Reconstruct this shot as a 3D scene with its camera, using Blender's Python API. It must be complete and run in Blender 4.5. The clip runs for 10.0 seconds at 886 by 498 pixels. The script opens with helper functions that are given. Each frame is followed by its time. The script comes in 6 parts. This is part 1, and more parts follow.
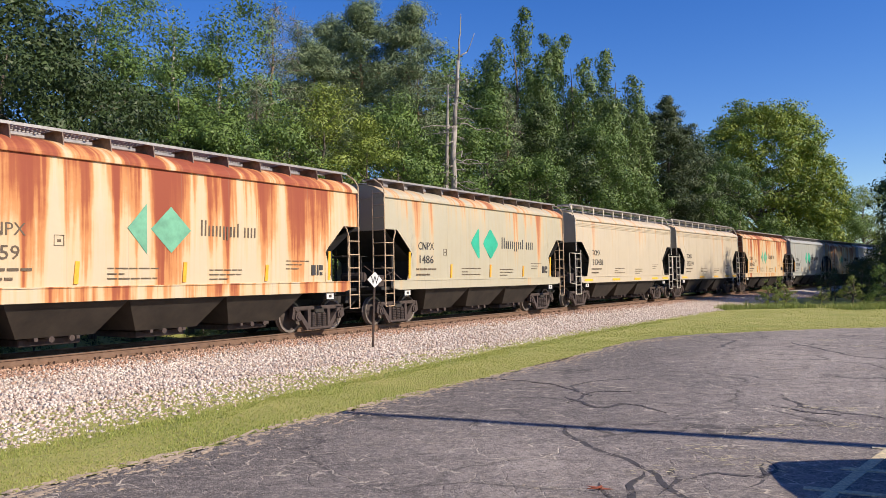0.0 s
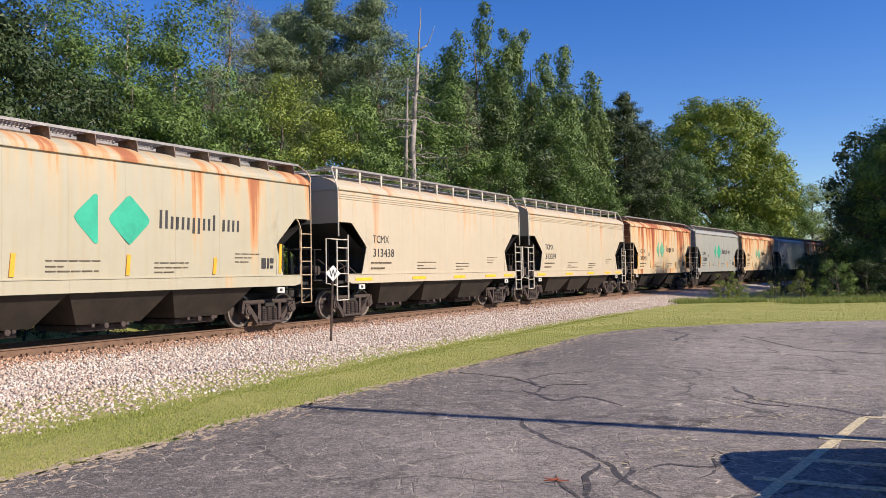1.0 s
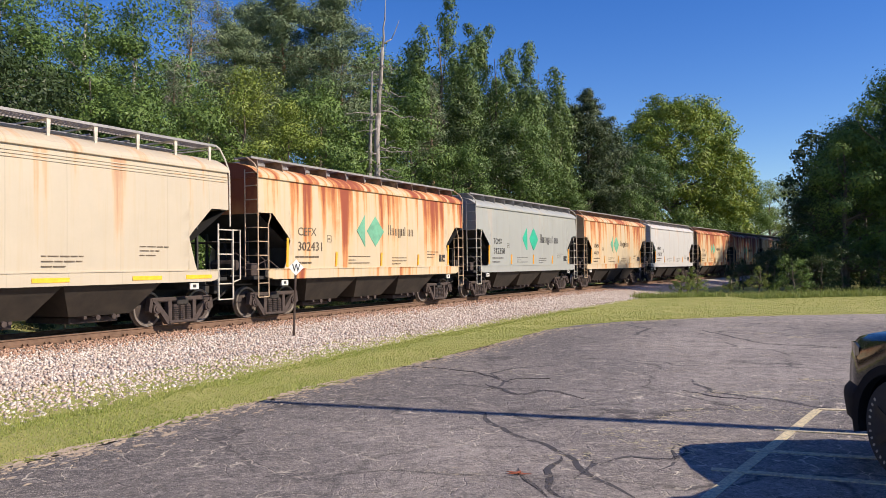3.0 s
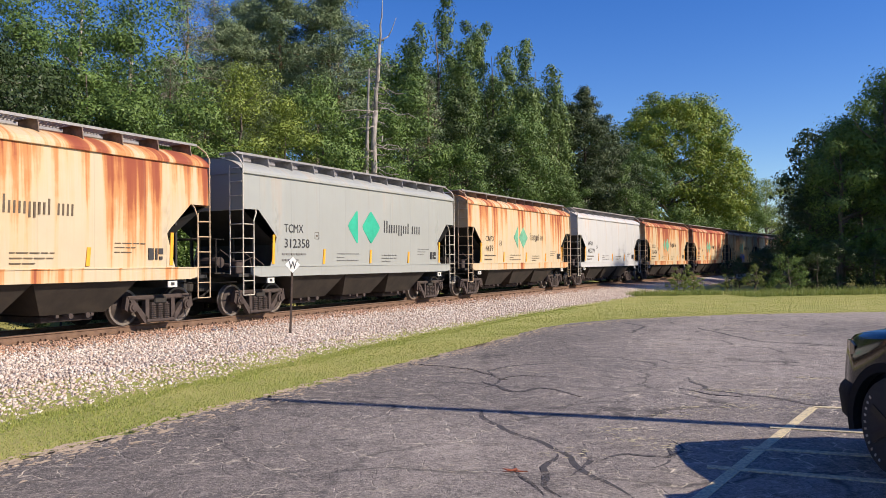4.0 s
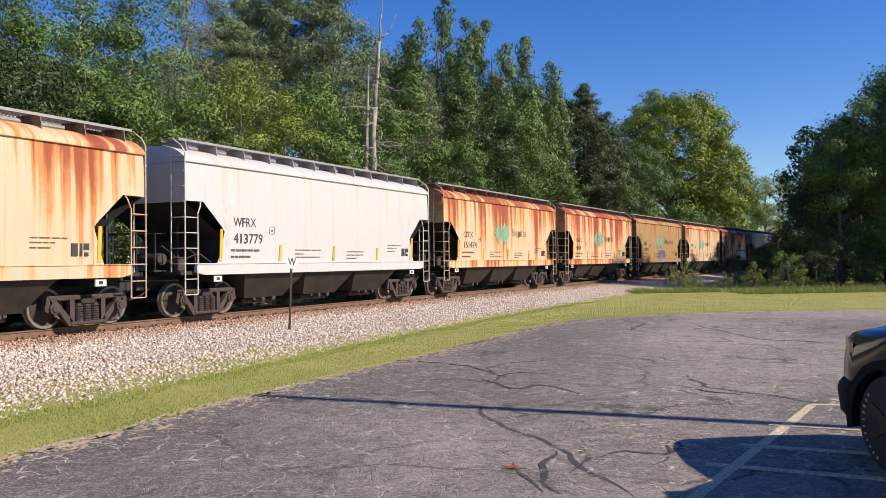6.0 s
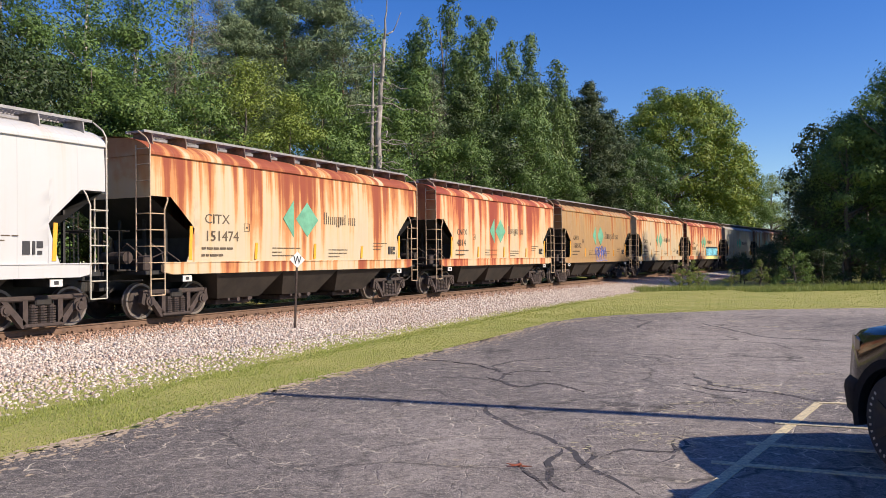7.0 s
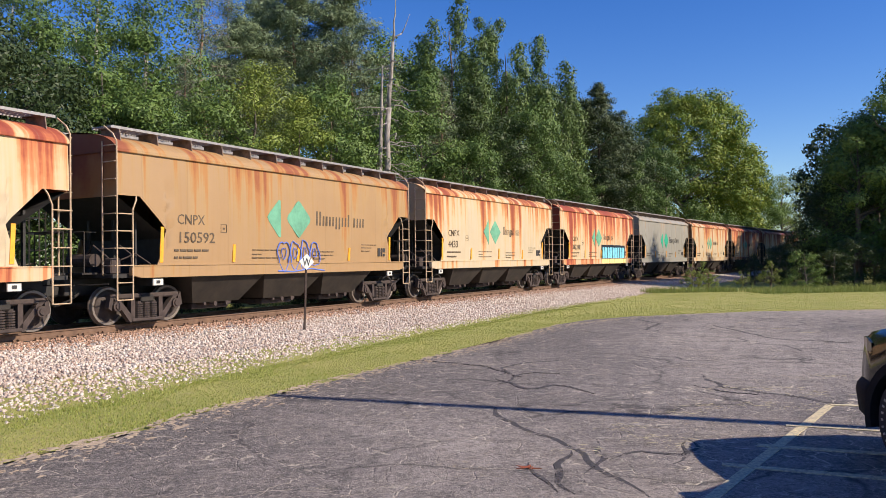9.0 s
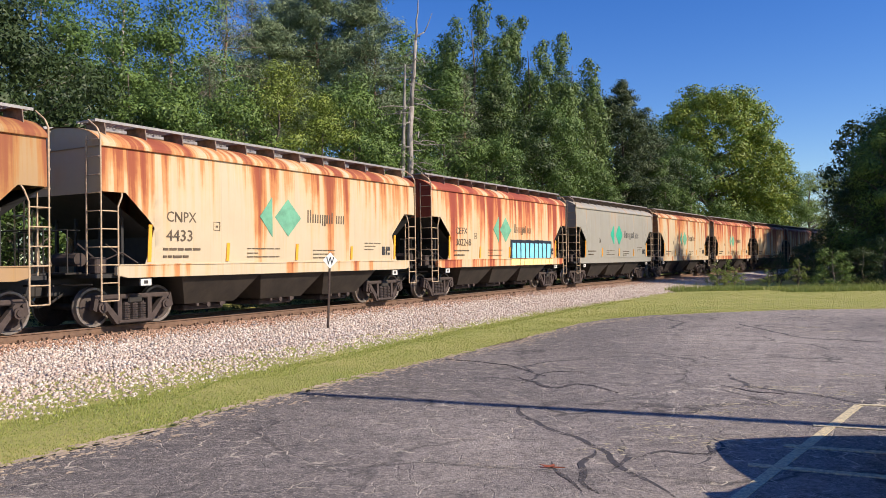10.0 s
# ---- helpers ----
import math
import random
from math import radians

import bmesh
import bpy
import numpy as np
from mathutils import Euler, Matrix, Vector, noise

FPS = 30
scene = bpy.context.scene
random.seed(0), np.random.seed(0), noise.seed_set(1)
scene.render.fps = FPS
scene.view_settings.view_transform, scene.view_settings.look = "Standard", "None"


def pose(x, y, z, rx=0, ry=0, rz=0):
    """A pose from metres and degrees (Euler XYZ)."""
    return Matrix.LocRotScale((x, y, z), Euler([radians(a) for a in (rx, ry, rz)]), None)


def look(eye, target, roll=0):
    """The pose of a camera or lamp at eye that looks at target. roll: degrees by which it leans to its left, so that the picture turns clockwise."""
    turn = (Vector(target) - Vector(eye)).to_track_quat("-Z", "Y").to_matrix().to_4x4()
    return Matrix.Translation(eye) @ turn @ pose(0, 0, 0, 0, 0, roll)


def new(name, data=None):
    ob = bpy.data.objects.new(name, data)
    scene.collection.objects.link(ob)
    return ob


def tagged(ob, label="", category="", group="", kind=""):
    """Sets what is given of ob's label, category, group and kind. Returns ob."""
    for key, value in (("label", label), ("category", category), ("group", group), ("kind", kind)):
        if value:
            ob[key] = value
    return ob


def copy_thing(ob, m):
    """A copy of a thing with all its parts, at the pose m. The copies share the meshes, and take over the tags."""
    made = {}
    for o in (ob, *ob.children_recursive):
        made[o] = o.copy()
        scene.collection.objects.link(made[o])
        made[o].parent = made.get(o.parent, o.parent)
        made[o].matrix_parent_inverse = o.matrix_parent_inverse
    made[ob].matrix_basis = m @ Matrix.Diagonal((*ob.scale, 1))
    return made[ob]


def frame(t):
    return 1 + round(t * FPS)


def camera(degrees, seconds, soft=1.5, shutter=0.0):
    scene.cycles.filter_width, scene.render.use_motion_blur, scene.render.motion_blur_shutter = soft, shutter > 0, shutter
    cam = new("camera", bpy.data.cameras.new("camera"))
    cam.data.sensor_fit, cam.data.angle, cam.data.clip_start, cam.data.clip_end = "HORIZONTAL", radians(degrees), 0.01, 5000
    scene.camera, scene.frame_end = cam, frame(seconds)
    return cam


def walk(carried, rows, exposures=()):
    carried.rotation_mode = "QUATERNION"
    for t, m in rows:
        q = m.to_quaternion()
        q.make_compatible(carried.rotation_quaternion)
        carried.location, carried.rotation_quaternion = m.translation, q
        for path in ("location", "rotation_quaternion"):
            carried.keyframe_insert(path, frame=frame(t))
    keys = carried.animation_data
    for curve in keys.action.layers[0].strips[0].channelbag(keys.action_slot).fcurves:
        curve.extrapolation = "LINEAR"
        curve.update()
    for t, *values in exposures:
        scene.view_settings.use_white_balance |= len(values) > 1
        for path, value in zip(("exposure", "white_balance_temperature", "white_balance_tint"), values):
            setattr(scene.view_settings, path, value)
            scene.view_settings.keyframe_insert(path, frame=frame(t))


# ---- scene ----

# ---------------------------------------------------------------- camera
EYE = 1.62
cam = camera(57.95, 10.0, 0.8)
PATH = [
    (0, 0.03, 2.32, 0.92), (0.5, -1.89, 1.94, 0.84), (1, -2.92, 1.83, 0.75), (1.5, -3.61, 1.87, 0.75), (2, -4.35, 1.74, 0.72),
    (2.5, -5.09, 1.56, 0.70), (4, -5.74, 1.23, 0.53), (4.5, -5.80, 1.22, 0.49), (5, -5.91, 1.19, 0.43), (5.5, -5.93, 1.10, 0.40),
    (7, -5.42, 0.88, 0.46), (7.5, -5.51, 0.83, 0.47), (8, -5.45, 0.77, 0.47), (8.5, -5.24, 0.88, 0.53), (9, -4.77, 1.02, 0.55),
    (9.5, -3.91, 1.09, 0.57), (10, -3.13, 0.93, 0.62)]
walk(cam, [(t, pose(0, 0, EYE, 90 + p, r, y)) for t, y, p, r in PATH])

# ---------------------------------------------------------------- light
SUN_AZ, SUN_EL = radians(114.8), radians(35)
world = bpy.data.worlds.new("sky")
scene.world = world
world.use_nodes = True
wn = world.node_tree.nodes
sky = wn.new("ShaderNodeTexSky")
sky.sky_type = "NISHITA"
sky.sun_disc = False
sky.sun_elevation, sky.sun_rotation = SUN_EL, SUN_AZ
sky.altitude, sky.air_density, sky.dust_density, sky.ozone_density = 200, 1.0, 0.2, 3.5
wn["Background"].inputs["Strength"].default_value = 0.112
deep = wn.new("ShaderNodeHueSaturation")
deep.inputs["Hue"].default_value = 0.519
deep.inputs["Saturation"].default_value = 1.34
world.node_tree.links.new(sky.outputs[0], deep.inputs["Color"])
world.node_tree.links.new(deep.outputs[0], wn["Background"].inputs["Color"])
sun_data = bpy.data.lights.new("sun", "SUN")
sun_data.energy, sun_data.angle, sun_data.color = 5.0, radians(0.53), (1.0, 0.88, 0.72)
sun = new("sun", sun_data)
SUN_DIR = Vector((math.sin(SUN_AZ) * math.cos(SUN_EL), math.cos(SUN_AZ) * math.cos(SUN_EL), math.sin(SUN_EL)))
sun.matrix_world = look((20, -10, 40), Vector((20, -10, 40)) - SUN_DIR)
scene.view_settings.exposure = 0.43

# ---------------------------------------------------------------- plan of the line
TA = radians(32.19)
TDIR = Vector((math.sin(TA), math.cos(TA)))
TNOR = Vector((math.cos(TA), -math.sin(TA)))
TD, TK, GRADE, RAIL0 = 16.75, 0.00116, 0.00448, 0.16
S_MAX = 210.0


def rail_z(s):
    return RAIL0 + GRADE * s


def line(s, off=0.0):
    """Point of the plan at s along the line, off metres towards the lot, and the way of the line there."""
    u = max(s, -40.0)
    u = min(u, S_MAX)
    way = (TDIR + TNOR * (TK * u)).normalized()
    p = -TNOR * TD + TDIR * u + TNOR * (TK * u * u / 2) + way * (s - u)
    return p + Vector((way.y, -way.x)) * off, way


def beside(x, y):
    """s and off of a point of the plan."""
    s = x * TDIR.x + y * TDIR.y
    u = min(max(s, -40), S_MAX)
    return s, x * TNOR.x + y * TNOR.y + TD - TK * u * u / 2 - TK * u * (s - u)


def lerp(table, v):
    return float(np.interp(v, [a for a, _ in table], [b for _, b in table]))


BALLAST_EDGE = [(-60, 9.0), (6, 8.45), (11.4, 7.9), (17, 7.4), (24, 6.9), (34, 6.5), (55, 5.6), (80, 4.6), (300, 4.2)]


def ballast_z(s, l):
    top = rail_z(s) - 0.185
    edge = lerp(BALLAST_EDGE, s)
    if l > 1.5:
        f = min((l - 1.5) / (edge - 1.5), 1.2)
        return top + (-0.05 - top) * f
    if l < -1.8:
        return top - 0.22 * (-1.8 - l)
    return top


def ground_z(s, l):
    """Soil level: flat by the lot, following the line's slope under and beyond it."""
    f = min(max((6.5 - l) / 4.5, 0.0), 1.0)
    f = f * f * (3 - 2 * f)
    z = -0.035 + f * (max(0.0, rail_z(min(s, S_MAX)) - 0.30) * 0.9 - 0.16)
    if l < -6:
        z += min(1.2, 0.1 * (-6 - l))
    return z


# ---------------------------------------------------------------- mesh helpers
def part(name, mesh, material, parent=None, label=""):
    """Link a bmesh or a mesh as one object, under a thing or a part."""
    if isinstance(mesh, bmesh.types.BMesh):
        me = bpy.data.meshes.new(name)
        mesh.to_mesh(me)
        mesh.free()
        mesh = me
    ob = new(name, mesh)
    if not mesh.materials:
        mesh.materials.append(material)
    if mesh.materials[0] != material:
        ob.material_slots[0].link = "OBJECT"
        ob.material_slots[0].material = material
    ob.parent = parent
    if label:
        ob["label"] = label
    return ob


def to_mesh(name, bm, smooth=False):
    me = bpy.data.meshes.new(name)
    bmesh.ops.recalc_face_normals(bm, faces=bm.faces)
    bm.to_mesh(me)
    bm.free()
    if smooth:
        me.polygons.foreach_set("use_smooth", [True] * len(me.polygons))
    return me


def box(bm, x0, x1, y0, y1, z0, z1, bevel=0.0, m=None):
    vs = [bm.verts.new((x, y, z)) for x in (x0, x1) for y in (y0, y1) for z in (z0, z1)]
    if m is not None:
        for v in vs:
            v.co = m @ v.co
    fs = [bm.faces.new([vs[i] for i in f]) for f in ((0, 1, 3, 2), (4, 6, 7, 5), (0, 4, 5, 1), (2, 3, 7, 6), (0, 2, 6, 4), (1, 5, 7, 3))]
    if bevel:
        es = list({e for f in fs for e in f.edges})
        bmesh.ops.bevel(bm, geom=es, offset=bevel, segments=1, affect="EDGES")
    return vs


def tube(bm, pts, rads, seg=8, caps=True):
    """A round bar through points, with a radius at each."""
    pts = [Vector(p) for p in pts]
    if not hasattr(rads, "__len__"):
        rads = [rads] * len(pts)
    rings = []
    for i, p in enumerate(pts):
        d = (pts[min(i + 1, len(pts) - 1)] - pts[max(i - 1, 0)]).normalized()
        a = d.orthogonal().normalized() if i == 0 else (a - d * a.dot(d)).normalized()
        b = d.cross(a)
        rings.append([bm.verts.new(p + (a * math.cos(q) + b * math.sin(q)) * rads[i]) for q in (2 * math.pi * k / seg for k in range(seg))])
    for r0, r1 in zip(rings, rings[1:]):
        for k in range(seg):
            bm.faces.new((r0[k], r0[(k + 1) % seg], r1[(k + 1) % seg], r1[k]))
    if caps:
        bm.faces.new(rings[0][::-1])
        bm.faces.new(rings[-1])


def plate(bm, outline, axis, a, b):
    """A plate from an outline of (u, v); axis y: u, v are x, z between y = a and b."""
    def co(u, v, w):
        return (u, w, v) if axis == "y" else (w, u, v) if axis == "x" else (u, v, w)
    lo = [bm.verts.new(co(u, v, a)) for u, v in outline]
    hi = [bm.verts.new(co(u, v, b)) for u, v in outline]
    bm.faces.new(lo)
    bm.faces.new(hi[::-1])
    for i in range(len(lo)):
        j = (i + 1) % len(lo)
        bm.faces.new((lo[j], lo[i], hi[i], hi[j]))


def soup(name, verts, faces, smooth=False):
    """A mesh from arrays of vertices and of faces that all have as many corners."""
    me = bpy.data.meshes.new(name)
    n, k = faces.shape
    me.vertices.add(len(verts))
    me.vertices.foreach_set("co", np.asarray(verts, dtype=np.float32).ravel())
    me.loops.add(n * k)
    me.loops.foreach_set("vertex_index", faces.astype(np.int32).ravel())
    me.polygons.add(n)
    me.polygons.foreach_set("loop_start", np.arange(0, n * k, k, dtype=np.int32))
    if smooth:
        me.polygons.foreach_set("use_smooth", np.ones(n, dtype=bool))
    me.update(calc_edges=True)
    return me


# ---------------------------------------------------------------- materials
class Nodes:
    """A short way to write a node material."""

    def __init__(self, name):
        self.m = bpy.data.materials.new(name)
        self.m.use_nodes = True
        self.t = self.m.node_tree
        self.p = self.t.nodes["Principled BSDF"]
        self.out = self.t.nodes["Material Output"]

    def add(self, kind, **values):
        n = self.t.nodes.new("ShaderNode" + kind)
        for k, v in values.items():
            n.inputs[k].default_value = v
        return n

    def link(self, a, b):
        self.t.links.new(a, b)

    def coord(self, kind="Object", scale=(1, 1, 1), shift=None):
        c = self.add("TexCoord").outputs[kind]
        if shift is not None:
            v = self.add("VectorMath")
            self.link(c, v.inputs[0])
            self.link(shift, v.inputs[1])
            c = v.outputs[0]
        mp = self.add("Mapping")
        mp.inputs["Scale"].default_value = scale
        self.link(c, mp.inputs[0])
        return mp.outputs[0]

    def noise(self, vec, scale, detail=4.0, rough=0.55, warp=0.0):
        n = self.add("TexNoise", Scale=scale, Detail=detail, Roughness=rough, Distortion=warp)
        self.link(vec, n.inputs["Vector"])
        return n.outputs["Fac"]

    def ramp(self, fac, stops):
        r = self.add("ValToRGB")
        e = r.color_ramp.elements
        while len(e) < len(stops):
            e.new(0.5)
        for el, (pos, col) in zip(e, stops):
            el.position = pos
            el.color = (*col, 1) if hasattr(col, "__len__") else (col, col, col, 1)
        self.link(fac, r.inputs[0])
        return r.outputs[0]

    def mix(self, fac, a, b, how="MIX"):
        n = self.t.nodes.new("ShaderNodeMix")
        n.data_type, n.blend_type = "RGBA", how
        for sock, v in ((n.inputs[0], fac), (n.inputs[6], a), (n.inputs[7], b)):
            if hasattr(v, "default_value"):
                self.link(v, sock)
            elif hasattr(v, "__len__"):
                sock.default_value = (*v, 1)
            else:
                sock.default_value = v
        return n.outputs[2]

    def math(self, how, a, b=0.0, clamp=False):
        n = self.add("Math")
        n.operation, n.use_clamp = how, clamp
        for sock, v in zip(n.inputs, (a, b)):
            if hasattr(v, "default_value"):
                self.link(v, sock)
            else:
                sock.default_value = v
        return n.outputs[0]

    def bump(self, height, strength, dist):
        b = self.add("Bump", Strength=strength, Distance=dist)
        self.link(height, b.inputs["Height"])
        self.link(b.outputs[0], self.p.inputs["Normal"])

    def done(self, color=None, rough=0.6, metal=0.0):
        if color is not None:
            if hasattr(color, "default_value"):
                self.link(color, self.p.inputs["Base Color"])
            else:
                self.p.inputs["Base Color"].default_value = (*color, 1)
        if hasattr(rough, "default_value"):
            self.link(rough, self.p.inputs["Roughness"])
        else:
            self.p.inputs["Roughness"].default_value = rough
        self.p.inputs["Metallic"].default_value = metal
        return self.m


def plain(name, color, rough=0.6, metal=0.0, vary=0.25, scale=6.0):
    """A painted or bare surface with soft blotches and fine grain."""
    n = Nodes(name)
    c = n.coord()
    a = n.noise(c, scale, 5, 0.65)
    col = n.mix(n.ramp(a, [(0.3, 0.0), (0.7, 1.0)]), [v * (1 - vary) for v in color], [min(1, v * (1 + vary)) for v in color])
    n.bump(n.noise(c, scale * 12, 3), 0.15, 0.01)
    return n.done(col, rough, metal)


def car_paint(name, base, rust, halo=(0.46, 0.155, 0.045), core=(0.25, 0.055, 0.025), grime=0.22, tint=(0.58, 0.34, 0.125)):
    """Weathered car paint with rust running down from the roof; rust is how much of the side is stained."""
    n = Nodes(name)
    rnd = n.add("ObjectInfo").outputs["Random"]
    sh = n.add("CombineXYZ")
    n.link(n.math("MULTIPLY", rnd, 61.0), sh.inputs[0])
    tall = n.coord(scale=(1.0, 0.03, 0.018), shift=sh.outputs[0])
    fine = n.coord(scale=(1.0, 0.1, 0.05), shift=sh.outputs[0])
    free = n.coord(shift=sh.outputs[0])
    pos = n.add("SeparateXYZ")
    n.link(n.add("TexCoord").outputs["Object"], pos.inputs[0])
    high = n.math("MULTIPLY_ADD", pos.outputs[2], 0.30)
    high.node.inputs[2].default_value = -0.30
    high.node.use_clamp = True
    wide = n.noise(tall, 0.62, 1, 0.5)
    mid = n.noise(tall, 2.6, 3, 0.55, 0.12)
    thin = n.noise(fine, 9.0, 3, 0.6, 0.1)
    brk = n.noise(free, 1.6, 5, 0.65)
    # how strongly a spot is stained: narrow runs, in groups, weaker towards the sill
    st = n.math("ADD", n.math("MULTIPLY", wide, 0.72), n.math("MULTIPLY", mid, 0.85))
    st = n.math("ADD", st, n.math("MULTIPLY", n.math("SUBTRACT", thin, 0.5), 0.22))
    st = n.math("ADD", st, n.math("MULTIPLY", n.math("SUBTRACT", brk, 0.5), 0.12))
    st = n.math("ADD", st, n.math("MULTIPLY", n.math("SUBTRACT", high, 0.6), 0.26))
    st = n.math("ADD", st, 0.24 * rust - 0.475)
    st = n.math("ADD", st, n.math("MULTIPLY", n.math("LESS_THAN", pos.outputs[2], 1.43), 0.13 * rust))
    dirt = n.mix(n.ramp(n.noise(free, 1.2, 6, 0.7), [(0.35, 0.0), (0.75, grime)]), base, [v * 0.62 for v in base])
    dirt = n.mix(n.ramp(thin, [(0.5, 0.0), (0.72, grime)]), dirt, [base[0] * 0.86, base[1] * 0.72, base[2] * 0.5])
    hal = n.ramp(st, [(0.39, 0.0), (0.475, 0.40), (0.55, 1.0)])
    mdl = n.ramp(st, [(0.49, 0.0), (0.545, 0.75), (0.62, 1.0)])
    cor = n.ramp(st, [(0.57, 0.0), (0.625, 0.8), (0.70, 1.0)])
    k = min(1.0, 0.06 + 2.2 * rust)
    col = n.mix(n.math("MULTIPLY", hal, 0.8 * k), dirt, tint)
    col = n.mix(n.math("MULTIPLY", mdl, 0.9 * k), col, halo)
    col = n.mix(n.math("MULTIPLY", cor, k), col, core)
    # welded sheets
    seam = n.math("ABSOLUTE", n.math("SUBTRACT", n.math("FRACT", n.math("MULTIPLY", n.math("ADD", pos.outputs[0], 50.765), 1 / 1.43)), 0.5))
    sl = n.ramp(seam, [(0.0, 1.0), (0.012, 0.0)])
    col = n.mix(n.math("MULTIPLY", sl, 0.28), col, [v * 0.45 for v in base])
    h = n.math("ADD", n.math("MULTIPLY", n.noise(free, 1.1, 2), 1.0), n.math("MULTIPLY", sl, 0.08))
    n.bump(h, 0.25, 0.03)
    return n.done(col, n.ramp(hal, [(0, 0.48), (1, 0.8)]))


YELLOW = (0.53, 0.43, 0.295)
PAINT = {
    "rusty": car_paint("rusty_cream_paint", YELLOW, 0.95),
    "medium": car_paint("streaked_cream_paint", YELLOW, 0.68),
    "red": car_paint("red_rust_paint", (0.54, 0.43, 0.285), 0.96, (0.50, 0.13, 0.045), (0.25, 0.045, 0.024)),
    "faded": car_paint("faded_cream_paint", (0.41, 0.37, 0.275), 0.28),
    "ivory": car_paint("ivory_paint", (0.48, 0.41, 0.31), 0.12, grime=0.2),
    "grey": car_paint("pale_grey_paint", (0.315, 0.322, 0.305), 0.0, grime=0.12),
    "darkgrey": car_paint("dull_grey_paint", (0.30, 0.285, 0.25), 0.05, grime=0.2),
    "white": car_paint("white_paint", (0.50, 0.49, 0.485), 0.05, grime=0.1),
    "brown": car_paint("tan_brown_paint", (0.36, 0.225, 0.112), 0.50, (0.36, 0.15, 0.045), (0.24, 0.07, 0.03), tint=(0.36, 0.22, 0.08)),
    # Black body colour standing for deep shade at the train's far end.
    "black": car_paint("shade_black_car_paint", (0.03, 0.03, 0.032), 0.3),
}
# Near-black with soft tone variation, for couplers and truck bolsters.
M_UNDER = plain("near_black_underframe", (0.026, 0.021, 0.018), 0.8, 0, 0.4, 3)
# Grimy body paint, its tone dropped to carry the shade under the car.
M_BAY = plain("grimy_shaded_hopper_paint", (0.030, 0.022, 0.016), 0.8, 0, 0.5, 1.6)
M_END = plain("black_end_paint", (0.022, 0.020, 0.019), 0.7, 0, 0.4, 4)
M_CAST = plain("dusty_cast_steel", (0.056, 0.039, 0.034), 0.85, 0, 0.35, 7)
M_WHEEL = plain("brown_wheel_steel", (0.050, 0.036, 0.031), 0.7, 0.3, 0.3, 8)
M_TREAD = plain("bright_wheel_rim", (0.24, 0.20, 0.17), 0.45, 0.5, 0.2, 9)
M_GRATE = plain("galvanised_grating", (0.33, 0.31, 0.30), 0.55, 0.5, 0.2, 9)
M_BRACKET = plain("weathered_bracket_paint", (0.20, 0.145, 0.11), 0.8, 0, 0.4, 6)
M_LADDER = plain("cream_ladder_paint", (0.46, 0.33, 0.21), 0.65, 0, 0.3, 9)
M_PALE = plain("dusty_pale_paint", (0.50, 0.45, 0.37), 0.6, 0, 0.25, 9)
M_WHITE = plain("white_paint_fittings", (0.60, 0.58, 0.54), 0.5, 0, 0.12, 9)
M_GREEN = plain("green_logo_paint", (0.03, 0.36, 0.23), 0.5, 0, 0.18, 3)
M_FADEGREEN = plain("faded_green_logo_paint", (0.13, 0.34, 0.22), 0.6, 0, 0.25, 3)
M_INK = plain("dark_grey_lettering", (0.035, 0.033, 0.035), 0.6, 0, 0.2, 6)
M_FADEINK = plain("worn_brown_lettering", (0.10, 0.07, 0.045), 0.7, 0, 0.3, 6)
M_GREYINK = plain("mid_grey_lettering", (0.16, 0.155, 0.15), 0.7, 0, 0.2, 6)
M_ORANGE = plain("orange_reflective_tape", (0.80, 0.36, 0.03), 0.4, 0, 0.15, 9)
M_YELLOWTAPE = plain("yellow_reflective_tape", (0.80, 0.44, 0.03), 0.4, 0, 0.15, 9)
M_CYAN = plain("cyan_spray_paint", (0.22, 0.62, 0.78), 0.5, 0, 0.25, 3)
M_BLUE = plain("blue_spray_paint", (0.10, 0.18, 0.62), 0.5, 0, 0.2, 3)
M_SPRAYBLACK = plain("black_spray_paint", (0.02, 0.025, 0.04), 0.5, 0, 0.2, 3)
M_SPRAYYELLOW = plain("pale_yellow_spray_paint", (0.82, 0.78, 0.30), 0.5, 0, 0.15, 3)
M_RAIL = plain("brown_rail_steel", (0.17, 0.10, 0.065), 0.75, 0.2, 0.3, 6)
M_HEAD = plain("worn_rail_head", (0.40, 0.34, 0.29), 0.35, 0.8, 0.2, 6)
M_TIE = plain("weathered_tie_wood", (0.10, 0.07, 0.05), 0.9, 0, 0.4, 5)
M_SIGN = plain("white_sign_face", (0.72, 0.71, 0.68), 0.45, 0, 0.1, 12)
M_POST = plain("rusty_steel_post", (0.06, 0.04, 0.032), 0.8, 0.2, 0.4, 14)


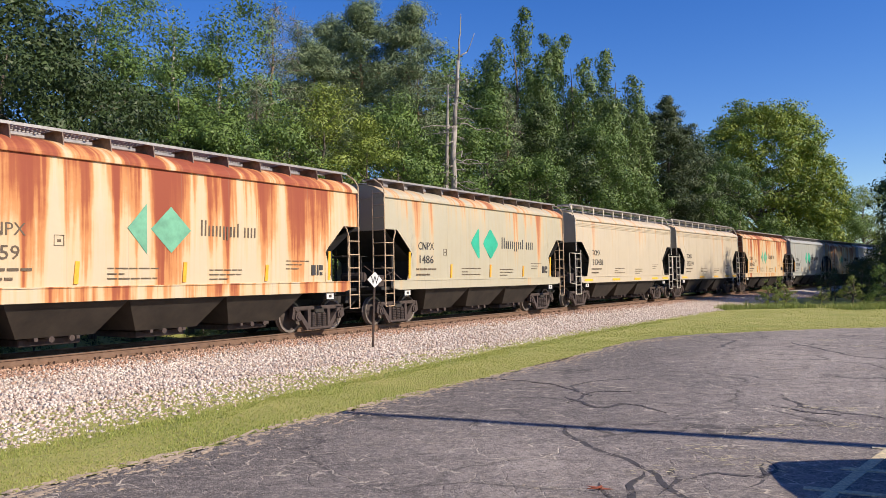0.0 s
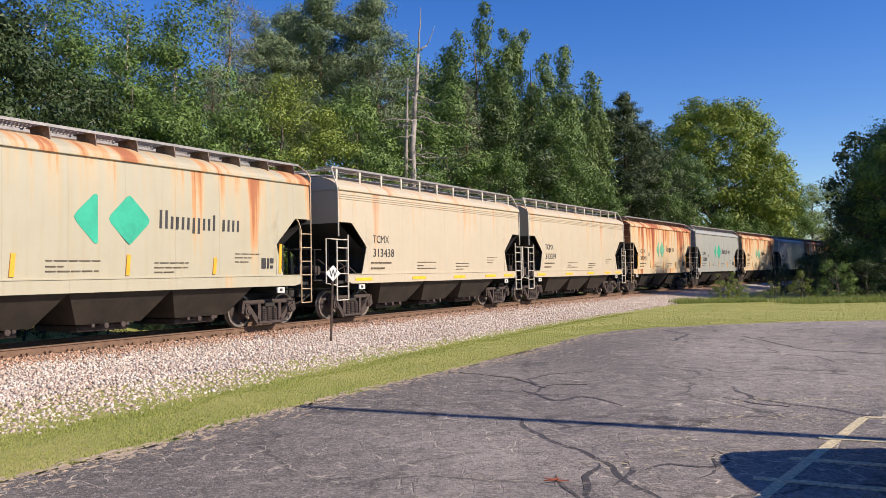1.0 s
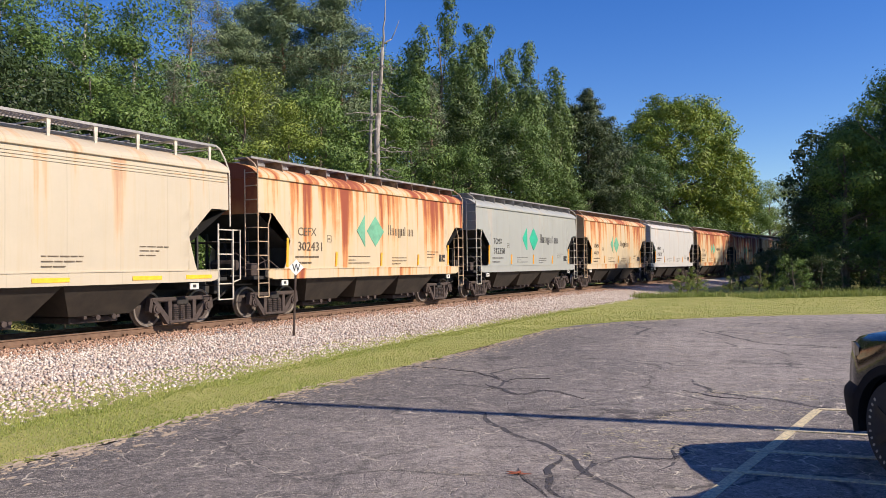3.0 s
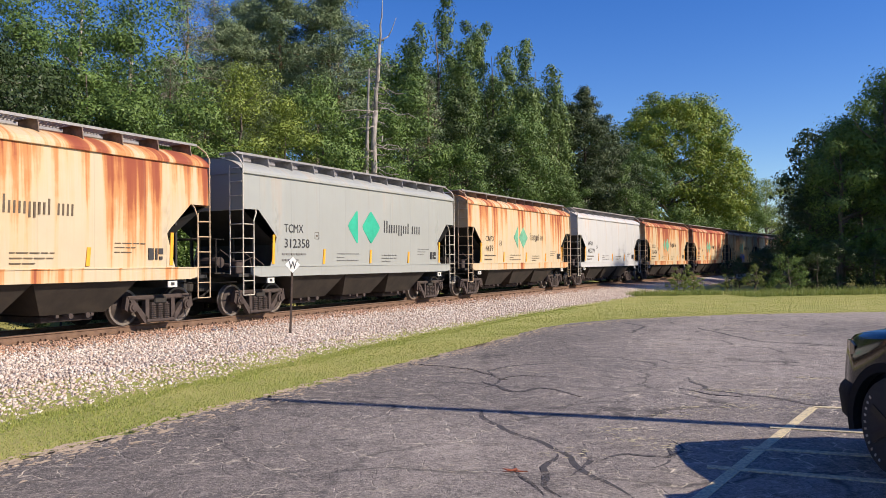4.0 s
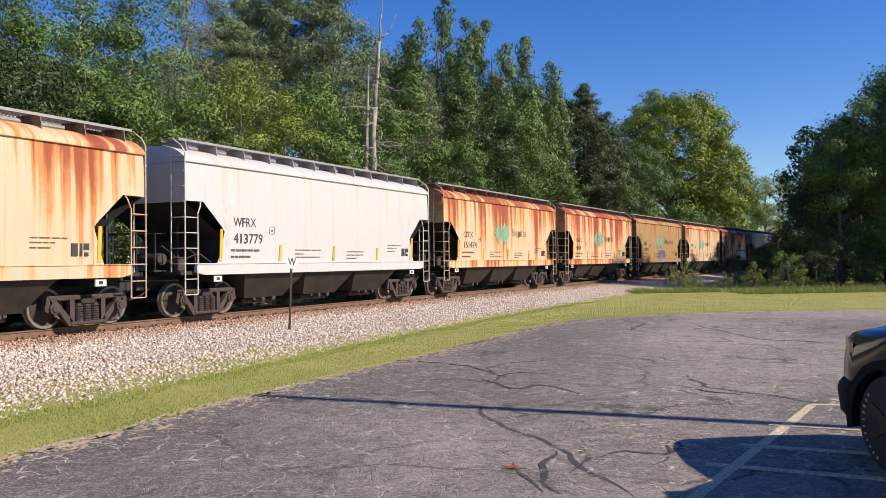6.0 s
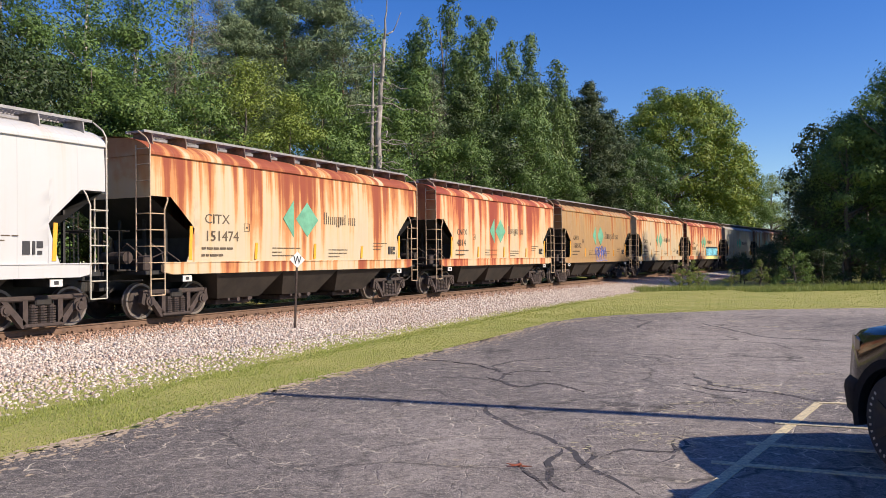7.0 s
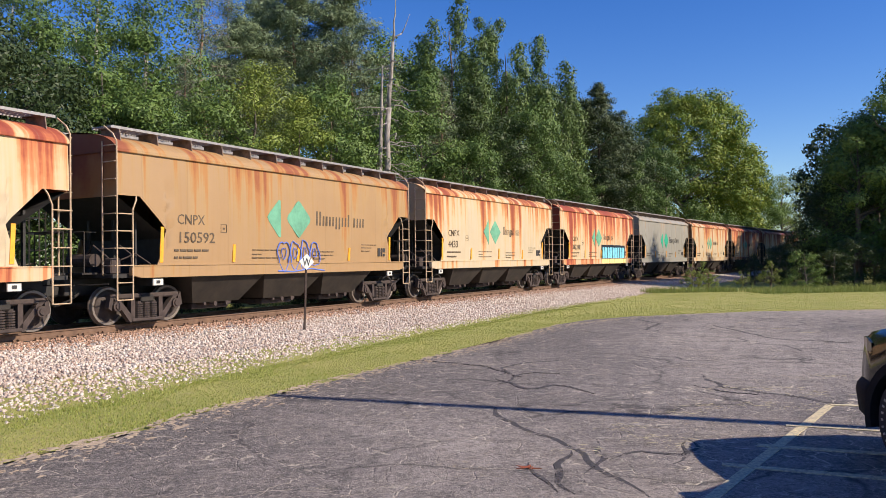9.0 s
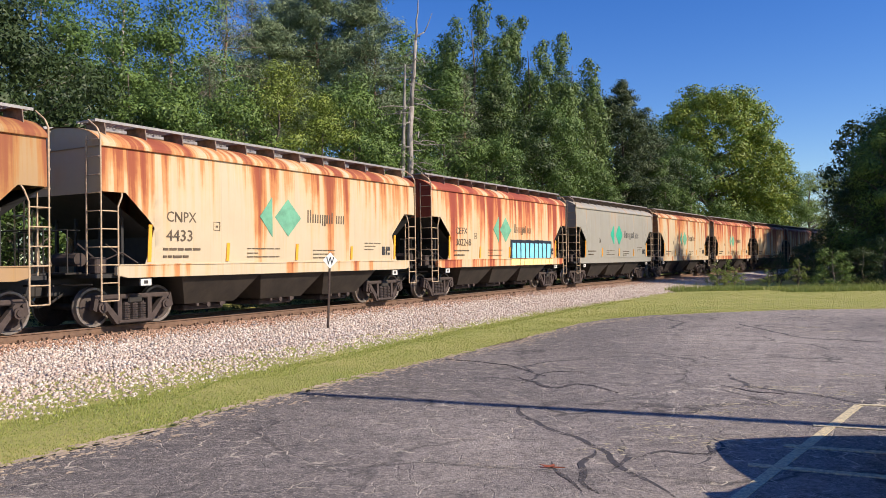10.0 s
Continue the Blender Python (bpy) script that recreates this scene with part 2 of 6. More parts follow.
def asphalt():
    n = Nodes("old_cracked_asphalt")
    c = n.coord()
    warp = n.noise(c, 0.7, 3)
    v2 = n.add("VectorMath")
    v2.operation = "ADD"
    sc = n.add("VectorMath")
    sc.operation = "SCALE"
    nz = n.add("TexNoise", Scale=0.9, Detail=4.0)
    n.link(c, nz.inputs["Vector"])
    n.link(nz.outputs["Color"], sc.inputs[0])
    sc.inputs["Scale"].default_value = 1.3
    n.link(c, v2.inputs[0])
    n.link(sc.outputs[0], v2.inputs[1])

    def cracks(scale, width):
        vo = n.add("TexVoronoi", Scale=scale)
        vo.feature = "DISTANCE_TO_EDGE"
        n.link(v2.outputs[0], vo.inputs["Vector"])
        return n.ramp(vo.outputs["Distance"], [(0.0, 1.0), (width, 0.0)])
    big, small, fine = cracks(0.42, 0.020), cracks(2.3, 0.022), cracks(5.0, 0.05)
    grain = n.noise(c, 22, 6, 0.9)
    speck = n.noise(c, 34, 5, 0.85)
    patch = n.noise(c, 0.20, 5, 0.62)
    # a band of newer dark sealcoat along the verge, ragged where it ends
    pos = n.add("SeparateXYZ")
    n.link(c, pos.inputs[0])
    off = n.math("ADD", n.math("MULTIPLY", pos.outputs[0], TNOR.x), n.math("MULTIPLY", pos.outputs[1], TNOR.y))
    off = n.math("ADD", off, n.math("MULTIPLY", n.math("SUBTRACT", n.noise(c, 0.22, 5, 0.6), 0.5), 9.0))
    seal = n.ramp(n.math("MULTIPLY_ADD", off, 0.27), [(0.0, 1.0), (0.45, 0.6), (1.0, 0.0)])
    off_node = seal.node.inputs[0].links[0].from_node
    off_node.inputs[2].default_value = 1.70
    base = n.mix(n.ramp(patch, [(0.36, 0.0), (0.62, 1.0)]), (0.125, 0.111, 0.111), (0.357, 0.308, 0.278))
    base = n.mix(n.ramp(n.noise(c, 1.3, 7, 0.8), [(0.46, 0.0), (0.70, 0.7)]), base, (0.367, 0.315, 0.277))
    base = n.mix(n.math("MULTIPLY", seal, 0.8), base, (0.080, 0.070, 0.067))
    base = n.mix(n.ramp(n.noise(c, 2.1, 6, 0.8, 0.6), [(0.50, 0.0), (0.66, 0.6)]), base, (0.056, 0.050, 0.049))
    base = n.mix(n.ramp(grain, [(0.36, 0.9), (0.52, 0.0)]), base, (0.041, 0.036, 0.036))
    base = n.mix(n.ramp(n.noise(c, 8, 6, 0.85), [(0.50, 0.0), (0.60, 0.55)]), base, (0.408, 0.355, 0.310))
    base = n.mix(n.ramp(n.noise(c, 5, 6, 0.85, 0.4), [(0.40, 0.5), (0.50, 0.0)]), base, (0.061, 0.054, 0.053))
    base = n.mix(n.ramp(speck, [(0.55, 0.0), (0.60, 0.85)]), base, (0.510, 0.440, 0.376))
    # sealed wandering seams, and open cracks full of dust
    where = n.ramp(n.noise(c, 0.35, 2), [(0.38, 0.0), (0.50, 1.0)])
    base = n.mix(n.math("MULTIPLY", big, n.ramp(n.noise(c, 0.5, 2), [(0.42, 0.15), (0.55, 0.85)])), base, (0.041, 0.036, 0.035))
    base = n.mix(n.math("MULTIPLY", fine, n.ramp(n.noise(c, 0.9, 3), [(0.50, 0.0), (0.62, 0.45)])), base, (0.061, 0.054, 0.051))
    dust = n.math("MULTIPLY", n.math("MULTIPLY", small, where), n.ramp(n.noise(c, 2.6, 5, 0.7), [(0.44, 0.0), (0.56, 0.8)]))
    base = n.mix(dust, base, (0.755, 0.650, 0.508))
    litter = n.math("MULTIPLY", n.ramp(n.noise(c, 0.45, 3), [(0.55, 0.0), (0.66, 1.0)]), n.ramp(n.noise(c, 11, 5, 0.8), [(0.55, 0.0), (0.66, 0.8)]))
    base = n.mix(litter, base, (0.510, 0.400, 0.235))
    h = n.math("SUBTRACT", n.math("MULTIPLY", grain, 0.9), n.math("ADD", n.math("MULTIPLY", small, 0.5), n.math("MULTIPLY", big, 0.25)))
    n.bump(h, 0.9, 0.02)
    return n.done(base, 0.9)


def soil():
    n = Nodes("grass_and_soil")
    c = n.coord()
    a = n.noise(c, 0.5, 5, 0.6)
    b = n.noise(c, 9, 5, 0.75)
    col = n.mix(n.ramp(a, [(0.35, 0.0), (0.65, 1.0)]), (0.26, 0.28, 0.060), (0.39, 0.355, 0.11))
    col = n.mix(n.ramp(b, [(0.48, 0.0), (0.75, 0.6)]), col, (0.26, 0.21, 0.10))
    n.bump(b, 0.8, 0.06)
    return n.done(col, 0.95)


def ballast_mat():
    n = Nodes("pale_ballast_bed")
    c = n.coord()
    vo = n.add("TexVoronoi", Scale=17.0)
    n.link(c, vo.inputs["Vector"])
    vo.inputs["Randomness"].default_value = 1.0
    tone = n.add("SeparateColor")
    n.link(vo.outputs["Color"], tone.inputs[0])
    col = n.ramp(tone.outputs[0], [(0.0, (0.24, 0.20, 0.17)), (0.4, (0.43, 0.365, 0.315)), (1.0, (0.60, 0.54, 0.485))])
    n.bump(n.math("SUBTRACT", 1.0, vo.outputs["Distance"]), 1.0, 0.05)
    return n.done(col, 0.9)


def stone_mat(name, f):
    n = Nodes(name)
    g = n.add("NewGeometry")
    r = g.outputs["Random Per Island"]
    col = n.ramp(r, [(p, [a * b for a, b in zip(q, f)]) for p, q in ((0.0, (0.36, 0.25, 0.20)), (0.25, (0.54, 0.43, 0.36)), (0.55, (0.67, 0.57, 0.485)), (0.85, (0.79, 0.705, 0.625)), (1.0, (0.44, 0.38, 0.34)))])
    c = n.coord()
    # rusty brown dust close to the rails
    col = n.mix(n.ramp(n.noise(c, 0.6, 4), [(0.40, 0.0), (0.75, 0.5)]), col, (0.36, 0.25, 0.18))
    col = n.mix(n.ramp(n.noise(c, 40, 3), [(0.4, 0.0), (0.7, 0.35)]), col, (0.26, 0.22, 0.19))
    return n.done(col, 0.85)


def leaf_mat(name, dark, mid, light, thru=0.14):
    n = Nodes(name)
    g = n.add("NewGeometry")
    oi = n.add("ObjectInfo")
    c = n.coord()
    col = n.ramp(g.outputs["Random Per Island"], [(0.0, dark), (0.5, mid), (1.0, light)])
    col = n.mix(n.ramp(n.noise(c, 0.35, 3), [(0.42, 0.0), (0.68, 0.45)]), col, light)
    col = n.mix(n.math("MULTIPLY", oi.outputs["Random"], 0.45), col, dark)
    n.done(col, 0.5)
    n.p.inputs["Specular IOR Level"].default_value = 0.25
    tr = n.add("BsdfTranslucent")
    n.link(n.mix(0.5, col, light), tr.inputs["Color"])
    mx = n.add("MixShader")
    mx.inputs[0].default_value = thru
    n.link(n.p.outputs[0], mx.inputs[1])
    n.link(tr.outputs[0], mx.inputs[2])
    n.link(mx.outputs[0], n.out.inputs["Surface"])
    return n.m


L_GREEN = leaf_mat("green_leaves", (0.059, 0.107, 0.029), (0.107, 0.177, 0.040), (0.176, 0.254, 0.060))
L_ASH = leaf_mat("pale_olive_leaves", (0.059, 0.101, 0.032), (0.105, 0.163, 0.044), (0.170, 0.231, 0.067))
# Dark green leaf tone, lowered further to carry shade in the crowns.
L_DARK = leaf_mat("shade_dark_green_leaves", (0.027, 0.044, 0.018), (0.043, 0.071, 0.023), (0.076, 0.110, 0.034))
L_BRIGHT = leaf_mat("yellow_green_leaves", (0.114, 0.171, 0.032), (0.190, 0.254, 0.045), (0.298, 0.331, 0.060))
# Leaf tones run from green to yellow-green at random.
L_MAPLE = leaf_mat("green_to_yellow_maple_leaves", (0.086, 0.152, 0.028), (0.155, 0.234, 0.036), (0.284, 0.304, 0.042))
L_PINE = leaf_mat("grey_green_pine_needles", (0.093, 0.138, 0.069), (0.160, 0.213, 0.106), (0.246, 0.294, 0.150), 0.15)
L_SPRUCE = leaf_mat("dark_spruce_needles", (0.048, 0.066, 0.030), (0.078, 0.104, 0.046), (0.120, 0.150, 0.066), 0.1)
L_GRASS = leaf_mat("grass_blades", (0.200, 0.259, 0.048), (0.310, 0.373, 0.076), (0.460, 0.454, 0.152), 0.35)
L_TALL = leaf_mat("tall_weeds", (0.112, 0.173, 0.034), (0.195, 0.262, 0.056), (0.330, 0.345, 0.112), 0.35)


def bark_mat(name, a, b):
    n = Nodes(name)
    c = n.coord(scale=(1, 1, 0.2))
    w = n.noise(c, 14, 5, 0.7)
    col = n.mix(n.ramp(w, [(0.35, 0.0), (0.65, 1.0)]), a, b)
    n.bump(w, 0.8, 0.03)
    return n.done(col, 0.9)


M_BARK = bark_mat("grey_brown_bark", (0.055, 0.042, 0.032), (0.16, 0.13, 0.10))
M_PINEBARK = bark_mat("orange_pine_bark", (0.13, 0.075, 0.045), (0.30, 0.19, 0.12))
M_PALEBARK = bark_mat("pale_aspen_bark", (0.26, 0.22, 0.17), (0.48, 0.43, 0.36))
M_SNAG = bark_mat("bleached_dead_wood", (0.17, 0.145, 0.125), (0.40, 0.355, 0.32))
M_TWIG = bark_mat("grey_dead_twigs", (0.13, 0.11, 0.095), (0.27, 0.235, 0.205))
M_POLE = bark_mat("treated_pole_wood", (0.07, 0.05, 0.035), (0.15, 0.11, 0.08))
M_ASPHALT, M_SOIL, M_BALLAST = asphalt(), soil(), ballast_mat()
M_STONE = stone_mat("pale_grey_and_pink_limestone", (1.0, 1.0, 1.0))
M_DUSTY = stone_mat("brown_dusted_limestone", (0.72, 0.50, 0.38))


def line_paint():
    n = Nodes("worn_yellow_line_paint")
    c = n.coord()
    a = n.noise(c, 26, 5, 0.8)
    col = n.mix(n.ramp(a, [(0.42, 0.0), (0.6, 1.0)]), (0.70, 0.58, 0.34), (0.33, 0.29, 0.22))
    return n.done(col, 0.8)


M_LINE = line_paint()

# ---------------------------------------------------------------- ground
def build_ground():
    ss = np.unique(np.concatenate([np.linspace(-1500, -60, 10), np.linspace(-60, 230, 117), np.linspace(230, 3000, 12)]))
    ls = np.unique(np.concatenate([np.linspace(-2500, -60, 9), np.linspace(-60, 60, 97), np.linspace(60, 1500, 9)]))
    verts = np.zeros((len(ss), len(ls), 3))
    for i, s in enumerate(ss):
        for j, l in enumerate(ls):
            p = TDIR * s + TNOR * (l - TD)
            s2, l2 = beside(p.x, p.y)
            verts[i, j] = (p.x, p.y, ground_z(s2, l2))
    idx = np.arange(len(ss) * len(ls)).reshape(len(ss), len(ls))
    faces = np.stack([idx[:-1, :-1], idx[:-1, 1:], idx[1:, 1:], idx[1:, :-1]], -1).reshape(-1, 4)[:, ::-1]
    ob = part("ground", soup("ground", verts.reshape(-1, 3), faces, True), M_SOIL)
    tagged(ob, "mown grass and bare soil beside the railway", "ground", kind="structure")


def build_lot():
    edge = [(-14, -12), (-6.2, 1.6), (-2.88, 7.16), (-2.22, 8.38), (-1.15, 10.35), (0.55, 13.3), (2.53, 16.32), (3.6, 18.5), (4.66, 20.47), (5.8, 21.9), (7.67, 23.15),
            (11.91, 24.5), (16.75, 24.5), (24, 23.5), (36, 20)]
    pts = []
    for (x0, y0), (x1, y1) in zip(edge, edge[1:]):
        d = Vector((x1 - x0, y1 - y0))
        k = max(2, int(d.length / 0.12)) if d.length < 14 else 12
        for i in range(k):
            q = Vector((x0, y0)) + d * (i / k)
            o = noise.noise((q.x * 1.3, q.y * 1.3, 0)) * 0.14 + noise.noise((q.x * 5, q.y * 5, 3)) * 0.07
            q += Vector((-d.y, d.x)).normalized() * o
            pts.append((q.x, q.y))
    pts += [(36, 20), (36, -30), (-14, -30)]
    bm = bmesh.new()
    plate(bm, pts, "z", -0.08, 0.0)
    bmesh.ops.triangulate(bm, faces=bm.faces)
    lot = part("parking_lot", to_mesh("parking_lot", bm), M_ASPHALT)
    tagged(lot, "old cracked grey asphalt parking lot with worn patches", "parking lot", kind="structure")


def stripe(points, width, z=0.005):
    bm = bmesh.new()
    (x0, y0), (x1, y1) = points
    d = Vector((x1 - x0, y1 - y0)).normalized()
    nn = Vector((-d.y, d.x)) * width / 2
    plate(bm, [(x0 + nn.x, y0 + nn.y), (x0 - nn.x, y0 - nn.y), (x1 - nn.x, y1 - nn.y), (x1 + nn.x, y1 + nn.y)], "z", -0.002, z)
    ob = part("parking_line", to_mesh("parking_line", bm), M_LINE)
    tagged(ob, "worn pale yellow painted line on asphalt", "parking line", "parking lines", "structure")


def build_ballast():
    ss = np.concatenate([np.linspace(-40, 60, 101), np.linspace(62, 300, 80)])
    fr = np.linspace(0, 1, 26)
    verts = []
    for s in ss:
        edge = lerp(BALLAST_EDGE, s) + 0.25
        for f in fr:
            l = -4.2 + (edge + 4.2) * f
            p, _ = line(s, l)
            verts.append((p.x, p.y, ballast_z(s, l) - 0.012 + 0.02 * noise.noise((p.x, p.y, 0))))
    idx = np.arange(len(verts)).reshape(len(ss), len(fr))
    faces = np.stack([idx[:-1, :-1], idx[:-1, 1:], idx[1:, 1:], idx[1:, :-1]], -1).reshape(-1, 4)[:, ::-1]
    bed = part("ballast_bed", soup("ballast_bed", np.array(verts), faces, True), M_BALLAST)
    tagged(bed, "pale crushed stone track bed", "ballast", kind="structure")
    # single stones over the part that is seen from near
    rng = np.random.default_rng(3)
    n = 52000
    s = 3.0 + 72.0 * rng.random(n * 2) ** 1.75
    l = -0.5 + 9.2 * rng.random(n * 2)
    e = np.interp(s, [a for a, _ in BALLAST_EDGE], [b for _, b in BALLAST_EDGE])
    keep = (l < e + rng.normal(0, 0.22, len(s)) - 0.05) & ((l > 1.0) | (rng.random(len(s)) < 0.3))
    s, l = s[keep][:n], l[keep][:n]
    n = len(s)
    base = np.array([(1, 0, 0), (-1, 0, 0), (0, 1, 0), (0, -1, 0), (0, 0, 1), (0, 0, -1)], float)
    tri = np.array([(0, 2, 4), (2, 1, 4), (1, 3, 4), (3, 0, 4), (2, 0, 5), (1, 2, 5), (3, 1, 5), (0, 3, 5)])
    size = rng.uniform(0.018, 0.040, (n, 1, 1)) * (1 + 0.006 * s[:, None, None])
    v = base[None] * size * rng.uniform(0.55, 1.25, (n, 6, 1)) + rng.normal(0, 0.007, (n, 6, 3))
    q = rng.normal(size=(n, 3, 3))
    q, _ = np.linalg.qr(q)
    v = np.einsum("nij,nkj->nki", q, v)
    pos = np.array([(*line(a, b)[0], ballast_z(a, b) + 0.004) for a, b in zip(s, l)])
    v = v + pos[:, None, :]
    brown = l + rng.normal(0, 0.45, n) < 2.3
    for pick, mat, label in ((~brown, M_STONE, "loose pale grey and pinkish crushed ballast stones"), (brown, M_DUSTY, "brown dust-stained ballast stones along the rail")):
        w = v[pick]
        f = (tri[None] + 6 * np.arange(len(w))[:, None, None]).reshape(-1, 3)
        st = part("ballast_stones", soup("ballast_stones", w.reshape(-1, 3), f), mat)
        tagged(st, label, "ballast stones", kind="stuff")


def blades(name, spots, height, width, material, label, category, seed):
    """Grass: bent blades of two faces at spots of (x, y, z, factor)."""
    rng = np.random.default_rng(seed)
    p = np.asarray(spots)
    n = len(p)
    az = rng.uniform(0, 2 * np.pi, n)
    lean = rng.uniform(0.1, 0.75, n)
    h = height * rng.uniform(0.45, 1.2, n) * p[:, 3]
    w = width * rng.uniform(0.6, 1.3, n)
    side = np.stack([-np.sin(az), np.cos(az), np.zeros(n)], 1) * w[:, None]
    out = np.stack([np.cos(az), np.sin(az), np.zeros(n)], 1) * (h * lean)[:, None]
    up = np.zeros((n, 3))
    up[:, 2] = h
    b = p[:, :3]
    v = np.stack([b - side, b + side, b + out * 0.35 + up * 0.6 + side * 0.7, b + out * 0.35 + up * 0.6 - side * 0.7, b + out + up], 1)
    k = 5 * np.arange(n)[:, None]
    f = np.concatenate([k + np.array(t) for t in ((0, 1, 2), (0, 2, 3), (3, 2, 4))])
    ob = part(name, soup(name, v.reshape(-1, 3), f), material)
    return tagged(ob, label, category, kind="stuff")


LOT_EDGE = [(-60, 10.9), (4.5, 10.5), (8.1, 10.2), (15.2, 10.13), (19.8, 9.7), (23.7, 10.8), (27.2, 13.4), (29.6, 17.4), (31, 26), (33, 40)]


def build_grass():
    rng = np.random.default_rng(8)
    spots = []
    for _ in range(100000):
        s = 2.5 + 30 * rng.random() ** 1.4
        a, b = lerp(BALLAST_EDGE, s), lerp(LOT_EDGE, s)
        l = a + 0.1 + (b - a - 0.05) * rng.random()
        if rng.random() < 0.22:
            l = a + 0.5 - 1.1 * rng.random() ** 2 + 0.5 * noise.noise((s * 0.9, 7, 0))
        if l > b - 0.22 and rng.random() < 0.75:
            continue
        p, _ = line(s, l)
        f = 1.0 if l > a + 0.5 else 1.5
        f *= 0.75 + 0.8 * (noise.noise((p.x * 0.7, p.y * 0.7, 0)) + 0.5) * 0.7
        spots.append((p.x, p.y, ground_z(s, l), f))
    blades("grass_verge", spots, 0.022, 0.0036, L_GRASS, "short green grass verge with dry tips", "grass", 1)
    spots = []
    for _ in range(46000):
        s, l = 22 + 34 * rng.random(), 6 + 30 * rng.random()
        if l < lerp(BALLAST_EDGE, s) - 0.3 or (s < 33 and l > lerp(LOT_EDGE, s)):
            continue
        p, _ = line(s, l)
        spots.append((p.x, p.y, ground_z(s, l), 0.9))
    blades("lawn", spots, 0.035, 0.012, L_GRASS, "sunlit yellowish mown lawn", "grass", 2)
    spots = []
    for _ in range(26000):
        x = 14 + 40 * rng.random()
        y = 37.5 + 0.12 * (x - 17) + 3.6 * rng.random() ** 1.6 + (3 if x < 19 else 0)
        s, l = beside(x, y)
        if l < 5.2:
            continue
        spots.append((x, y, ground_z(s, l), 0.5 + 0.9 * rng.random() ** 2 + 0.9 * max(0, noise.noise((x * 0.5, y * 0.5, 9)))))
    blades("tall_grass", spots, 0.30, 0.010, L_TALL, "tall unmown grass at the edge of the trees", "grass", 3)


def build_margin():
    """Crumbs of pale dirt and broken asphalt along the lot's ragged edge."""
    rng = np.random.default_rng(17)
    vs, fs = [], []
    for _ in range(2600):
        s = 3 + 27 * rng.random() ** 1.3
        l = lerp(LOT_EDGE, s) + abs(rng.normal(0, 0.26)) - 0.20 + 0.25 * max(0, noise.noise((s * 0.8, 0, 4)))
        p, way = line(s, l)
        r = rng.uniform(0.008, 0.045) * rng.uniform(0.3, 1)
        k = len(vs)
        z = 0.004 + 0.012 * rng.random()
        a0 = rng.uniform(0, 6.28)
        for j in range(6):
            a = a0 + j * math.pi / 3
            q = r * rng.uniform(0.5, 1.2)
            d = Vector((math.cos(a) * q * 2.0, math.sin(a) * q))
            vs.append((p.x + d.x * way.x - d.y * way.y, p.y + d.x * way.y + d.y * way.x, 0.0015))
        vs.append((p.x, p.y, z))
        fs += [(k + j, k + (j + 1) % 6, k + 6) for j in range(6)]
    ob = part("edge_dirt", soup("edge_dirt", np.array(vs), np.array(fs)), M_DIRT)
    tagged(ob, "pale sandy dirt crumbs along the asphalt edge", "dirt", kind="stuff")


def build_litter():
    """Dry grass clippings lying in drifts on the asphalt."""
    rng = np.random.default_rng(23)
    vs, fs = [], []
    for x, y in [(4.38, 9.83), (4.21, 8.7), (3.62, 8.64), (5.2, 9.26), (6.25, 10.67), (4.94, 9.74), (4.7, 8.48), (3.12, 8.27), (2.74, 6.85), (2.49, 7.16), (9.53, 19.95), (9.38, 18.17), (9.59, 17.04), (1.75, 6.77), (2.42, 7.63)]:
        for _ in range(36):
            px, py = x + rng.normal(0, 0.17), y + rng.normal(0, 0.11)
            a, ln, z = rng.uniform(0, math.pi), rng.uniform(0.015, 0.06), 0.003 + 0.006 * rng.random()
            dx, dy = math.cos(a) * ln, math.sin(a) * ln
            wx, wy = -math.sin(a) * 0.004, math.cos(a) * 0.004
            k = len(vs)
            vs += [(px - dx, py - dy, z - 0.002), (px + wx, py + wy, z), (px + dx, py + dy, z - 0.001), (px - wx, py - wy, z + 0.004)]
            fs += [(k, k + 1, k + 3), (k + 1, k + 2, k + 3)]
    ob = part("grass_clippings", soup("grass_clippings", np.array(vs), np.array(fs)), M_STRAW)
    tagged(ob, "dry straw-coloured grass clippings strewn on the asphalt", "litter", kind="stuff")


